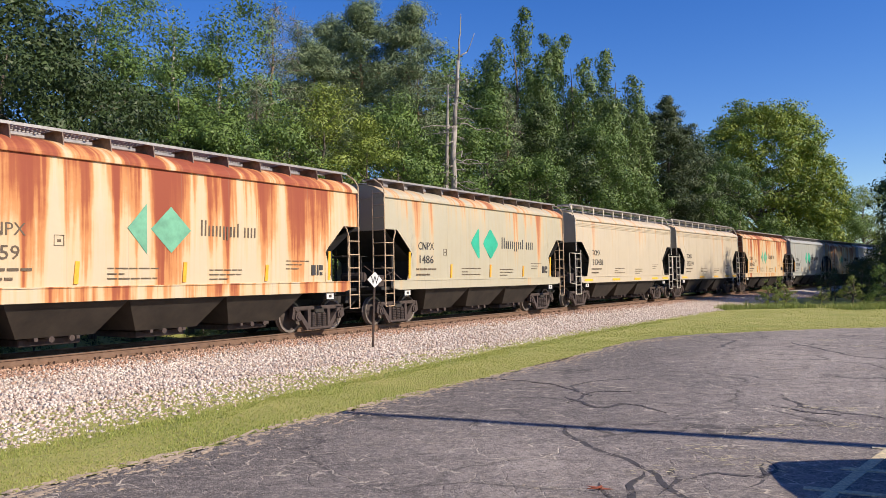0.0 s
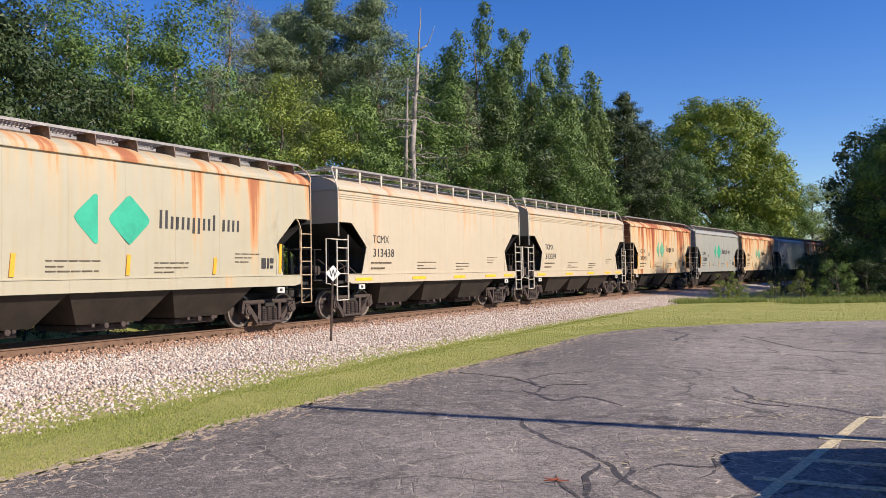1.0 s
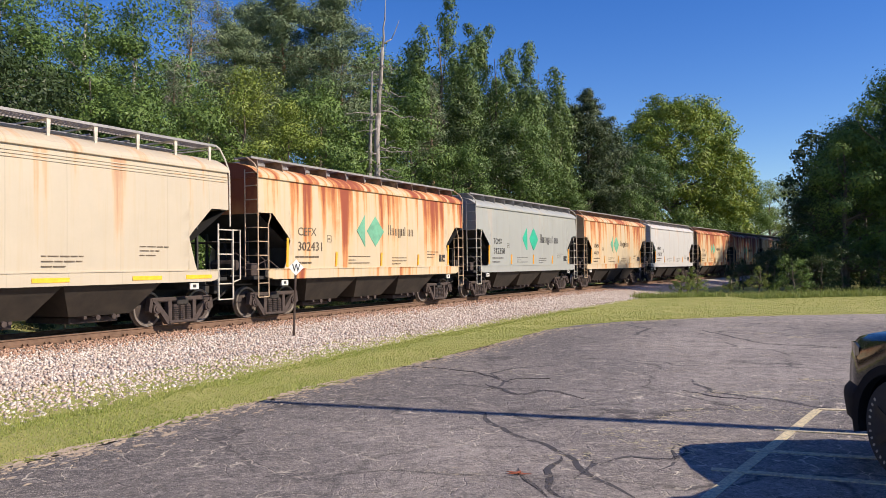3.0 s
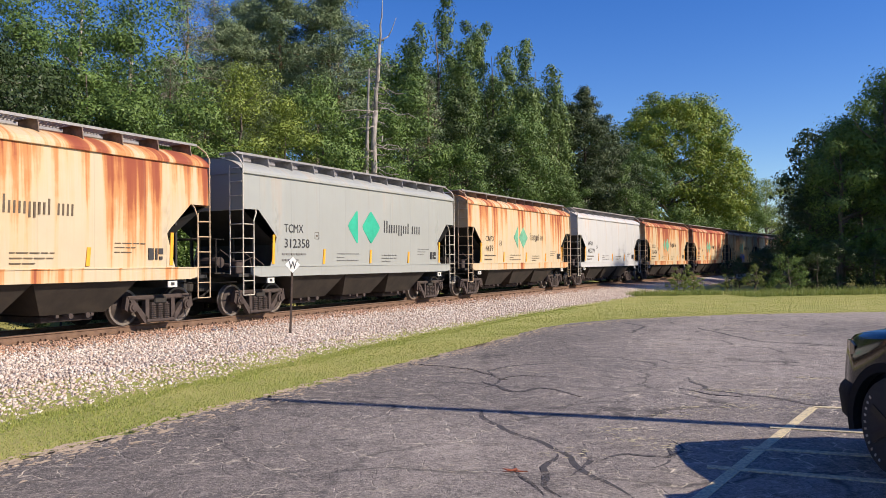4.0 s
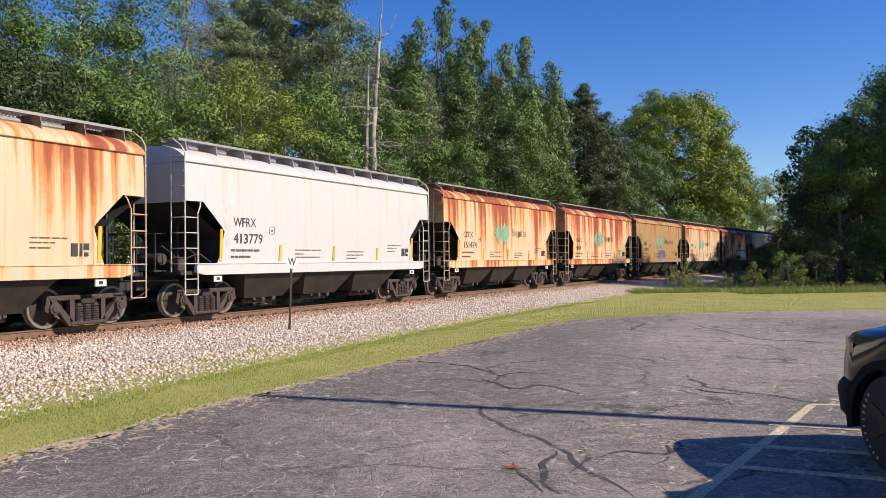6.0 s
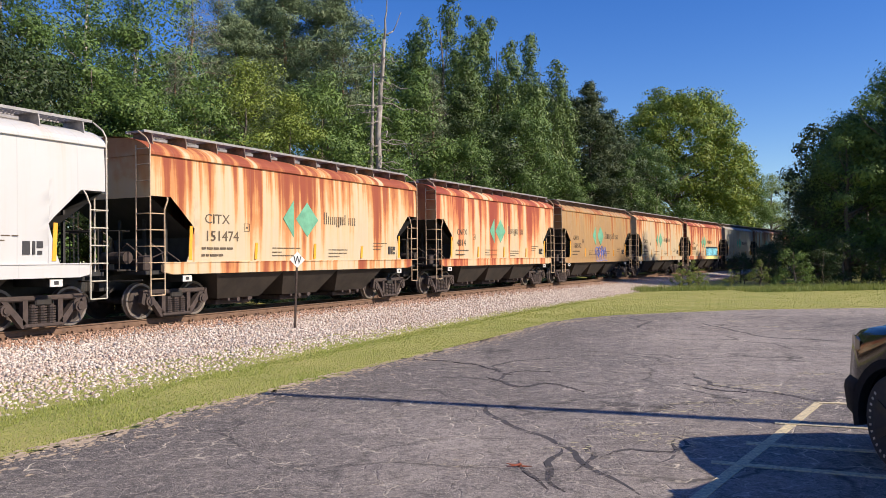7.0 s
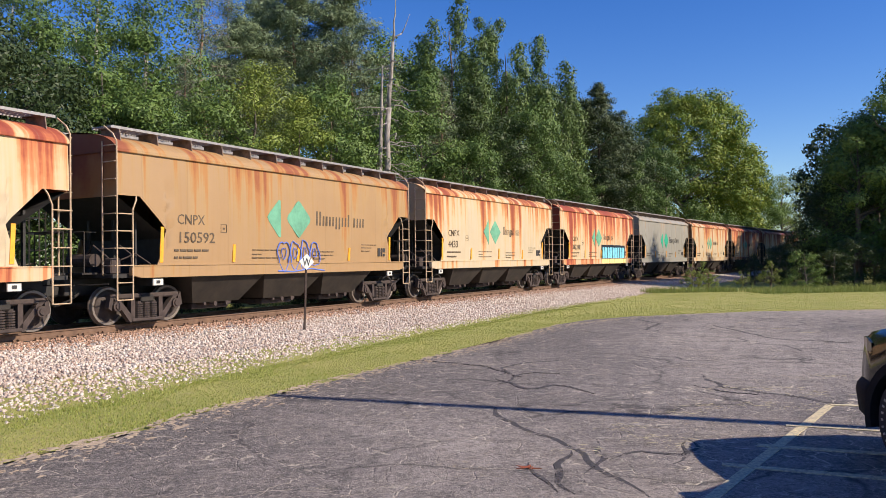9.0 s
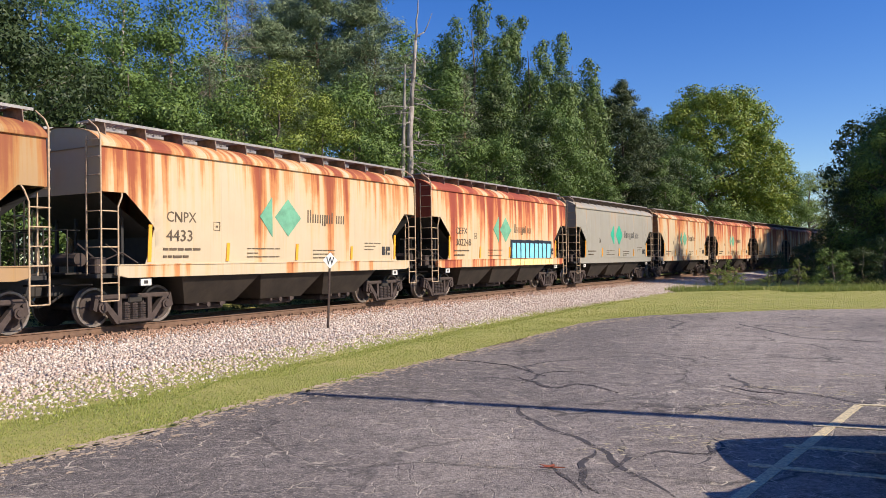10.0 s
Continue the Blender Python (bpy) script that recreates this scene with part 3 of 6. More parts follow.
M_STRAW = plain("dry_straw", (0.58, 0.50, 0.33), 0.9, 0, 0.3, 8)
M_DIRT = plain("pale_sandy_dirt", (0.36, 0.28, 0.20), 0.95, 0, 0.35, 9)
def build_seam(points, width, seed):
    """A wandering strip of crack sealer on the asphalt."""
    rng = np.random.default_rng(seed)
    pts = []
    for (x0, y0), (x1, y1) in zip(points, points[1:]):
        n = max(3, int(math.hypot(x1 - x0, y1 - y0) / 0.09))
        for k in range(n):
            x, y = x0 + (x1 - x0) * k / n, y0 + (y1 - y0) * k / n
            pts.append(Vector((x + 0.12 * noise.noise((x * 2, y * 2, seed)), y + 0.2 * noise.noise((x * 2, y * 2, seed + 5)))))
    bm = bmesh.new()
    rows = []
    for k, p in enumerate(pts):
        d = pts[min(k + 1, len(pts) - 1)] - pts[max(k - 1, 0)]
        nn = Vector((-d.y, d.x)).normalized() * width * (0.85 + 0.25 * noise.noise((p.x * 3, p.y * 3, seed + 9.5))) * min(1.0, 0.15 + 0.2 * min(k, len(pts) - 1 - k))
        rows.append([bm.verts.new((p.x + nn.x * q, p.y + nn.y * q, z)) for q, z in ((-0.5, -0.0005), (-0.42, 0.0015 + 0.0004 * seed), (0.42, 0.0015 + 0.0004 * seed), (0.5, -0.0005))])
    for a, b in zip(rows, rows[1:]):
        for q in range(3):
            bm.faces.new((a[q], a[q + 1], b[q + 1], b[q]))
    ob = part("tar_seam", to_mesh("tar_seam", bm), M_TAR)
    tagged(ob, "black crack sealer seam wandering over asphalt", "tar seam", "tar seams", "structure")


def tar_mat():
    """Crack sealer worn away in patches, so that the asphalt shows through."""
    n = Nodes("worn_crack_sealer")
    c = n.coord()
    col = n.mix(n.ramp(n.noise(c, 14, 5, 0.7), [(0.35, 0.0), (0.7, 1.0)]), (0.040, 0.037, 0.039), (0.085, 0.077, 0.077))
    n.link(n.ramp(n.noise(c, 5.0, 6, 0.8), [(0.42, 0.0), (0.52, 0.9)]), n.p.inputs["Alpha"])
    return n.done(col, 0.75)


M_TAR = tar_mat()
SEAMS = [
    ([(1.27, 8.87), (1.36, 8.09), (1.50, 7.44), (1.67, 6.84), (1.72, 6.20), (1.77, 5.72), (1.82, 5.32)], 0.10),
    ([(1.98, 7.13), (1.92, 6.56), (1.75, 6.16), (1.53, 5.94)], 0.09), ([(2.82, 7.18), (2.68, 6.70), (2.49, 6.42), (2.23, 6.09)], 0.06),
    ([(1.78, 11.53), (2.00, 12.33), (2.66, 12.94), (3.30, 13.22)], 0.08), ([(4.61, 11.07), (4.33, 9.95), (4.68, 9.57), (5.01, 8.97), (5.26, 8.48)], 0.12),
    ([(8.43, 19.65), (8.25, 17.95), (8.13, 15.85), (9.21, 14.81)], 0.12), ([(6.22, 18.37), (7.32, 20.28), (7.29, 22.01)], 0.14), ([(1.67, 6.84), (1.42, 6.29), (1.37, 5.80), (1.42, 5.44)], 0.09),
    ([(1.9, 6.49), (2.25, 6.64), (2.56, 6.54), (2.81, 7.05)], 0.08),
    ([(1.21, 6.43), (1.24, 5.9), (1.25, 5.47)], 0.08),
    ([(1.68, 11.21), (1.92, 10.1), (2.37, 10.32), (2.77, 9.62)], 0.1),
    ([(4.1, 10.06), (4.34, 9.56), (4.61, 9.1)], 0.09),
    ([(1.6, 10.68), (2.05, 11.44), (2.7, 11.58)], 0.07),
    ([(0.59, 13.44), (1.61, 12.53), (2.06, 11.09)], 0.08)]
build_ground()
build_lot()
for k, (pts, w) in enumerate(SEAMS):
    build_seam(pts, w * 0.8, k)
build_margin()
build_litter()
build_ballast()
build_grass()
stripe([(5.02, 8.54), (1.1, 3.95)], 0.09)
for q0, q1 in (((3.98, 7.55), (6.8, 6.2)), ((3.3, 6.77), (6.5, 5.2)), ((2.72, 6.17), (5.8, 4.5)), ((5.02, 8.54), (7.8, 7.6))):
    stripe([q0, q1], 0.085, 0.009)

# ---------------------------------------------------------------- track
def build_track():
    root = new("railway_track")
    tagged(root, "single railway track with brown rails on wooden ties", "railway track", kind="structure")
    prof = [(-0.07, -0.172), (0.07, -0.172), (0.07, -0.155), (0.012, -0.13), (0.012, -0.045), (0.036, -0.03), (0.036, -0.004), (0.028, 0.0), (-0.028, 0.0), (-0.036, -0.004), (-0.036, -0.03),
            (-0.012, -0.045), (-0.012, -0.13), (-0.07, -0.155)]
    stations = np.concatenate([np.arange(-40, 120, 2.0), np.arange(120, 330, 6.0)])
    for off in (0.755, -0.755):
        bm = bmesh.new()
        rings = []
        for s in stations:
            ring = []
            for u, w in prof:
                p, _ = line(s, off + u)
                ring.append(bm.verts.new((p.x, p.y, rail_z(s) + w)))
            rings.append(ring)
        for a, b in zip(rings, rings[1:]):
            for k in range(len(prof)):
                j = (k + 1) % len(prof)
                f = bm.faces.new((a[k], a[j], b[j], b[k]))
                f.material_index = 1 if k == 7 else 0
        me = to_mesh("rail", bm)
        me.materials.append(M_RAIL)
        me.materials.append(M_HEAD)
        part("rail", me, M_RAIL, root)
    bm = bmesh.new()
    box(bm, -0.115, 0.115, -1.3, 1.3, -0.18, 0.0, 0.012)
    tie = to_mesh("tie", bm)
    bm = bmesh.new()
    box(bm, -0.10, 0.10, -0.18, 0.18, 0.0, 0.018)
    for x in (-0.06, 0.06):
        box(bm, x - 0.014, x + 0.014, 0.085, 0.12, 0.018, 0.055)
        box(bm, x - 0.02, x + 0.02, 0.07, 0.12, 0.05, 0.07)
    spike = to_mesh("tie_plate", bm)
    for i in range(150):
        s = 4 + i * 0.53
        p, way = line(s)
        turn = math.degrees(math.atan2(way.y, way.x))
        t = part("tie", tie, M_TIE, root)
        t.matrix_basis = pose(p.x, p.y, rail_z(s) - 0.19 + 0.006 * math.sin(i * 2.3), 0, 0, turn + 0.8 * math.sin(i * 1.7))
        q, _ = line(s, 0.755)
        k = part("tie_plate", spike, M_RAIL, root)
        k.matrix_basis = pose(q.x, q.y, rail_z(s) - 0.188, 0, 0, turn + 180)


# ---------------------------------------------------------------- hopper cars
HALF = 6.44


def side_y(z):
    """Half width of the body at a height: a slight bulge."""
    return lerp([(1.1, 1.555), (1.42, 1.555), (2.0, 1.572), (2.8, 1.585), (3.5, 1.575), (4.06, 1.55), (4.10, 1.575), (4.16, 1.56), (4.30, 1.42), (4.42, 1.18), (4.52, 0.8), (4.58, 0.35), (4.60, 0)], z)


def cut_z(x):
    """Lower edge of the side sheet along the car, with the cut corners at both ends."""
    return lerp([(0, 1.40), (5.18, 1.40), (5.2, 1.55), (5.02, 1.55)], 0) if abs(x) < 5.0 else lerp([(5.0, 2.28), (5.12, 2.42), (5.80, 3.05), (7, 3.05)], abs(x))


def body_mesh(sgn):
    bm = bmesh.new()
    mids = sorted(q for k in range(-3, 4) for q in (1.43 * k - 0.42, 1.43 * k - 0.2, 1.43 * k - 0.07, 1.43 * k, 1.43 * k + 0.07, 1.43 * k + 0.2, 1.43 * k + 0.42))
    xs = [-HALF, -6.1, -5.8, -5.4, -5.12, -5.0, -4.999] + mids + [4.999, 5.0, 5.12, 5.4, 5.8, 6.1, HALF]
    grid = {}
    rows = 11
    for i, x in enumerate(xs):
        z0 = cut_z(x)
        for j in range(rows + 1):
            z = z0 + (4.06 - z0) * j / rows
            weld = abs(x - 1.43 * round(x / 1.43)) if abs(x) < 5.6 else 1.0
            crease = 0.016 * math.exp(-(weld / 0.13) ** 2) * math.sin(math.pi * min(1.0, max(0.0, (z - 1.4) / 2.66)))
            grid[i, j] = bm.verts.new((x, sgn * (side_y(z) - crease), z))
    for i in range(len(xs) - 1):
        for j in range(rows):
            bm.faces.new([grid[i, j], grid[i + 1, j], grid[i + 1, j + 1], grid[i, j + 1]])
    return to_mesh("side_sheets", bm, True)


def corner_mesh(e, sgn):
    """The short strip between the cut corner's lower point and the sill."""
    bm = bmesh.new()
    plate(bm, [(e * 5.0, 2.28), (e * 5.02, 2.2), (e * 5.2, 1.6), (e * 5.28, 1.40), (e * 4.99, 1.40)], "y", sgn * 1.55, sgn * 1.572)
    return to_mesh("corner_strip", bm)


def roof_mesh():
    bm = bmesh.new()
    zs = [4.06, 4.075, 4.13, 4.22, 4.30, 4.36, 4.42, 4.47, 4.52, 4.55, 4.58, 4.60]
    ys = [1.60, 1.605, 1.60, 1.53, 1.42, 1.31, 1.18, 1.0, 0.8, 0.6, 0.35, 0.0]
    prof = list(zip([-y for y in ys], zs)) + list(zip(ys[-2::-1], zs[-2::-1]))
    xs = [-HALF - 0.02, -5, -2.5, 0, 2.5, 5, HALF + 0.02]
    rings = [[bm.verts.new((x, y, z)) for y, z in prof] for x in xs]
    for a, b in zip(rings, rings[1:]):
        for k in range(len(prof) - 1):
            bm.faces.new((a[k], b[k], b[k + 1], a[k + 1]))
        bm.faces.new((a[0], a[-1], b[-1], b[0]))
    return to_mesh("roof", bm, False)


def end_mesh(sign):
    """Upright end sheet with two stiffeners."""
    bm = bmesh.new()
    pr = [(-1.55, 3.03), (-1.57, 3.5), (-1.55, 4.06), (-1.41, 4.30), (-1.18, 4.41), (-0.8, 4.51), (0, 4.585), (0.8, 4.51), (1.18, 4.41), (1.41, 4.30), (1.55, 4.06), (1.57, 3.5), (1.55, 3.03)]
    plate(bm, pr, "x", sign * (HALF - 0.05), sign * (HALF - 0.015))
    return to_mesh("end_sheet", bm)


def slope_mesh(sign):
    """Black sloping floor sheet under the end, with uprights and the shear plate below it."""
    bm = bmesh.new()
    def quad(a, b, c, d):
        bm.faces.new([bm.verts.new(v) for v in (a, b, c, d)])
    e = sign
    for y0, y1 in ((-1.53, 1.53),):
        quad((e * (HALF - 0.03), y0, 3.04), (e * (HALF - 0.03), y1, 3.04), (e * 4.2, y1, 1.55), (e * 4.2, y0, 1.55))
        quad((e * 4.2, y0, 1.55), (e * 4.2, y1, 1.55), (e * 4.0, y1, 1.1), (e * 4.0, y0, 1.1))
    return to_mesh("slope_sheet", bm)


def end_frame_mesh(sign):
    """Bolster web, floor plate over the truck and centre sill, joined."""
    bm = bmesh.new()
    e = sign
    box(bm, min(e * 4.9, e * 4.96), max(e * 4.9, e * 4.96), -1.5, 1.5, 1.1, 2.3)
    # floor plate over the truck and the bolster web
    box(bm, min(e * 4.2, e * 6.5), max(e * 4.2, e * 6.5), -1.45, 1.45, 1.13, 1.22)
    box(bm, min(e * 4.2, e * 6.9), max(e * 4.2, e * 6.9), -0.33, 0.33, 0.72, 1.13, 0.02)
    box(bm, min(e * 5.05, e * 5.35), max(e * 5.05, e * 5.35), -1.45, 1.45, 0.92, 1.13)
    for y in (-1.2, -0.45, 0.45, 1.2):
        box(bm, min(e * 5.6, e * 5.66), max(e * 5.6, e * 5.66), y - 0.04, y + 0.04, 1.2, 2.6)
    return to_mesh("end_frame", bm)


def hopper_mesh(x):
    bm = bmesh.new()
    a = [(-1.37, -1.5, 1.12), (1.37, -1.5, 1.12), (1.37, 1.5, 1.12), (-1.37, 1.5, 1.12)]
    b = [(-0.86, -1.0, 0.40), (0.86, -1.0, 0.40), (0.86, 1.0, 0.40), (-0.86, 1.0, 0.40)]
    va = [bm.verts.new((p[0] + x, p[1], p[2])) for p in a]
    vb = [bm.verts.new((p[0] + x, p[1], p[2])) for p in b]
    for k in range(4):
        bm.faces.new((va[k], va[(k + 1) % 4], vb[(k + 1) % 4], vb[k]))
    bm.faces.new(vb)
    return to_mesh("hopper_bay", bm)


def gate_mesh(x):
    bm = bmesh.new()
    box(bm, x - 0.68, x + 0.68, -0.78, 0.78, 0.22, 0.37, 0.02)
    box(bm, x - 0.5, x - 0.42, -1.05, 1.05, 0.33, 0.40)
    box(bm, x + 0.42, x + 0.5, -1.05, 1.05, 0.33, 0.40)
    tube(bm, [(x - 0.2, -1.12, 0.36), (x - 0.2, 1.12, 0.36)], 0.028, 8)
    for y in (-1.12, 1.12):
        tube(bm, [(x - 0.2, y, 0.36), (x - 0.2, y + 0.05 * (1 if y > 0 else -1), 0.36)], 0.065, 10)
        tube(bm, [(x + 0.25, y, 0.36), (x + 0.25, y + 0.05 * (1 if y > 0 else -1), 0.36)], 0.065, 10)
    return to_mesh("outlet_gate", bm)


def sill_mesh(sgn):
    bm = bmesh.new()
    plate(bm, [(-5.75, 1.12), (5.75, 1.12), (6.05, 1.19), (6.05, 1.36), (6.0, 1.42), (-6.0, 1.42), (-6.05, 1.36), (-6.05, 1.19)], "y", sgn * 1.50, sgn * 1.605)
    box(bm, -6.0, 6.0, min(sgn * 1.50, sgn * 1.625), max(sgn * 1.50, sgn * 1.625), 1.405, 1.43)
    return to_mesh("side_sill", bm)


def ladder_mesh(e, sgn, handrail):
    """Corner ladder: two stiles, rungs, a bent top and a stirrup step under the sill."""
    bm = bmesh.new()
    y = sgn * 1.60
    r = 0.021
    top = [(e * 6.46, y, 0.62), (e * 6.46, y, 4.28), (e * 6.46, y - sgn * 0.12, 4.46), (e * 6.46, y - sgn * 0.42, 4.66)]
    tube(bm, top, r, 6)
    tube(bm, [(e * 6.02, y, 0.62), (e * 6.02, y, 2.72), (e * 5.92, y, 2.95), (e * 5.88, y - sgn * 0.05, 3.05)], r, 6)
    for z in (0.62, 1.02, 1.42, 1.82, 2.22, 2.62):
        tube(bm, [(e * 6.02, y, z), (e * 6.46, y, z)], 0.014, 6)
    # rungs across the end of the car
    for z in (1.42, 1.82, 2.22, 2.62, 3.02, 3.42, 3.82, 4.2):
        tube(bm, [(e * 6.5, y, z), (e * 6.5, y - sgn * 0.45, z)], 0.014, 5)
    tube(bm, [(e * 6.5, y - sgn * 0.45, 1.2), (e * 6.5, y - sgn * 0.45, 4.3)], 0.02, 6)
    return to_mesh("ladder", bm)


def walkway_mesh(y0, y1, length, rail):
    """Grated roof walk: rims, long bars and cross bars."""
    bm = bmesh.new()
    z = 4.69
    for y in (y0, y1):
        box(bm, -length, length, y - 0.012, y + 0.012, z - 0.05, z + 0.012)
    k = 0
    x = -length
    while x < length:
        box(bm, x, x + 0.03, y0, y1, z - 0.025, z)
        x += 0.085
    for q in np.linspace(y0, y1, 5)[1:-1]:
        box(bm, -length, length, q - 0.008, q + 0.008, z - 0.02, z + 0.003)
    return to_mesh("running_board", bm)


def bracket_mesh(sgn):
    bm = bmesh.new()
    plate(bm, [(sgn * 1.26, 4.665), (sgn * 0.62, 4.665), (sgn * 0.62, 4.53), (sgn * 1.12, 4.435), (sgn * 1.31, 4.36)], "x", -0.012, 0.012)
    box(bm, -0.10, 0.012, min(sgn * 0.62, sgn * 1.26), max(sgn * 0.62, sgn * 1.26), 4.655, 4.668)
    return to_mesh("bracket", bm)


def posts_mesh(k):
    """One flat post under the outer edge of the raised roof walk."""
    bm = bmesh.new()
    for sgn in (-1, 1):
        plate(bm, [(-0.035, 4.38), (0.035, 4.38), (0.05, 4.80), (-0.05, 4.80)], "y", sgn * 1.215, sgn * 1.25)
    box(bm, -0.03, 0.03, -1.23, 1.23, 4.74, 4.77)
    return to_mesh("walk_post", bm)


def end_pipe_mesh(e):
    bm = bmesh.new()
    for sgn in (-1, 1):
        tube(bm, [(e * 6.3, sgn * 1.24, 4.83), (e * 6.42, sgn * 1.30, 4.74), (e * 6.47, sgn * 1.44, 4.45), (e * 6.48, sgn * 1.58, 4.1), (e * 6.48, sgn * 1.60, 2.6)], 0.024, 6)
    tube(bm, [(e * 6.42, -1.3, 4.74), (e * 6.42, 1.3, 4.74)], 0.02, 6)
    return to_mesh("end_pipe", bm)


def ladder_b_mesh(e, sgn):
    """Short wide corner ladder with an outer handhold over the end platform."""
    bm = bmesh.new()
    y = sgn * 1.60
    tube(bm, [(e * 6.58, y, 0.62), (e * 6.58, y, 2.52)], 0.028, 6)
    tube(bm, [(e * 6.02, y, 0.62), (e * 6.02, y, 2.66)], 0.028, 6)
    for z in (0.62, 1.04, 1.44, 1.84, 2.24, 2.50):
        tube(bm, [(e * 6.02, y, z), (e * 6.58, y, z)], 0.018, 6)
    tube(bm, [(e * 6.58, y, 2.5), (e * 6.98, y - sgn * 0.1, 2.52), (e * 6.98, y - sgn * 0.1, 1.15), (e * 6.58, y, 1.08)], 0.024, 6)
    return to_mesh("ladder", bm)


def rib_mesh(z):
    bm = bmesh.new()
    for sgn in (-1, 1):
        y = side_y(z)
        box(bm, -6.40, 6.40, min(sgn * y, sgn * (y + 0.018)), max(sgn * y, sgn * (y + 0.018)), z - 0.012, z + 0.012)
    return to_mesh("side_rib", bm)


def hatch_mesh():
    bm = bmesh.new()
    box(bm, -5.6, 5.6, -0.38, 0.38, 4.60, 4.70, 0.02)
    for k in range(10):
        x = -5.2 + 1.155 * k
        box(bm, x, x + 0.06, -0.45, 0.45, 4.70, 4.74)
    return to_mesh("roof_hatch", bm)


def coupler_mesh(e):
    bm = bmesh.new()
    box(bm, min(e * 6.6, e * 6.95), max(e * 6.6, e * 6.95), -0.11, 0.11, 0.74, 0.96, 0.02)
    box(bm, min(e * 6.88, e * 7.12), max(e * 6.88, e * 7.12), -0.17, 0.15, 0.70, 1.0, 0.05)
    tube(bm, [(e * 6.6, -0.5, 0.8), (e * 6.85, -0.45, 0.62), (e * 7.05, -0.25, 0.5), (e * 7.1, 0.0, 0.55)], 0.03, 6)
    # uncoupling lever and crossover platform
    tube(bm, [(e * 6.62, -1.5, 1.0), (e * 6.7, -1.0, 0.98), (e * 6.72, -0.2, 1.0)], 0.018, 5)
    box(bm, min(e * 6.45, e * 6.85), max(e * 6.45, e * 6.85), -0.9, 0.9, 1.22, 1.26)
    tube(bm, [(e * 6.8, -0.9, 2.2), (e * 6.8, 0.9, 2.2)], 0.018, 6)
    for y in (-0.9, 0.9):
        tube(bm, [(e * 6.5, y, 2.2), (e * 6.8, y, 2.2), (e * 6.8, y, 1.24)], 0.018, 6)
    return to_mesh("coupler", bm)


def brake_mesh():
    """Brake cylinder, reservoir and valve in the open end."""
    bm = bmesh.new()
    tube(bm, [(-6.2, -0.5, 1.55), (-6.2, 0.35, 1.55)], 0.16, 12)
    tube(bm, [(-5.9, -0.9, 1.42), (-5.9, -0.35, 1.42)], 0.10, 10)
    box(bm, -6.35, -6.05, -1.25, -1.0, 1.22, 1.6, 0.03)
    tube(bm, [(-6.1, -1.1, 1.5), (-5.7, -1.3, 1.7), (-5.3, -1.35, 1.45)], 0.02, 5)
    tube(bm, [(-6.3, -1.1, 1.6), (-6.4, -0.7, 1.9), (-6.2, -0.2, 1.7)], 0.018, 5)
    tube(bm, [(-5.8, -1.35, 1.23), (-5.75, -1.2, 1.7), (-5.9, -1.0, 1.9)], 0.018, 5)
    return to_mesh("brake_gear", bm)


def frame_mesh(sgn):
    """Cast truck side frame with two windows, pedestals and bearing caps, in the truck's space."""
    bm = bmesh.new()
    y0, y1 = sgn * 0.98, sgn * 1.12
    box(bm, -1.02, 1.02, min(y0, y1), max(y0, y1), 0.62, 0.74, 0.03)
    for e in (-1, 1):
        # sloping tension arm and pedestal
        plate(bm, [(e * 0.98, 0.66), (e * 0.84, 0.66), (e * 0.40, 0.16), (e * 0.40, 0.05), (e * 0.50, 0.05)], "y", min(y0, y1), max(y0, y1))
        plate(bm, [(e * 0.36, 0.66), (e * 0.48, 0.66), (e * 0.48, 0.12), (e * 0.36, 0.12)], "y", min(y0, y1), max(y0, y1))
        plate(bm, [(e * 1.06, 0.74), (e * 1.12, 0.42), (e * 1.03, 0.36), (e * 0.98, 0.62)], "y", min(y0, y1), max(y0, y1))
        tube(bm, [(e * 0.89, sgn * 0.95, 0.457), (e * 0.89, sgn * 1.17, 0.457)], 0.125, 12)
        tube(bm, [(e * 0.89, sgn * 1.17, 0.457), (e * 0.89, sgn * 1.20, 0.457)], 0.075, 10)
    box(bm, -0.46, 0.46, min(y0, y1) - 0.03, max(y0, y1) + 0.03, 0.06, 0.14, 0.02)
    return to_mesh("side_frame", bm)


def spring_mesh(sgn):
    bm = bmesh.new()
    for x in (-0.22, 0.0, 0.22):
        for k in range(7):
            z = 0.15 + 0.055 * k
            tube(bm, [(x, sgn * 1.06, z), (x, sgn * 1.06, z + 0.03)], 0.105, 10)
        tube(bm, [(x, sgn * 1.06, 0.13), (x, sgn * 1.06, 0.55)], 0.07, 8)
    return to_mesh("spring", bm)


def bolster_mesh():
    bm = bmesh.new()
    box(bm, -0.2, 0.2, -1.15, 1.15, 0.52, 0.70, 0.03)
    box(bm, -0.28, 0.28, -0.35, 0.35, 0.60, 0.74)
    # brake beams
    for e in (-1, 1):
        box(bm, e * 0.36 - 0.05, e * 0.36 + 0.05, -0.85, 0.85, 0.30, 0.40)
    return to_mesh("bolster", bm)


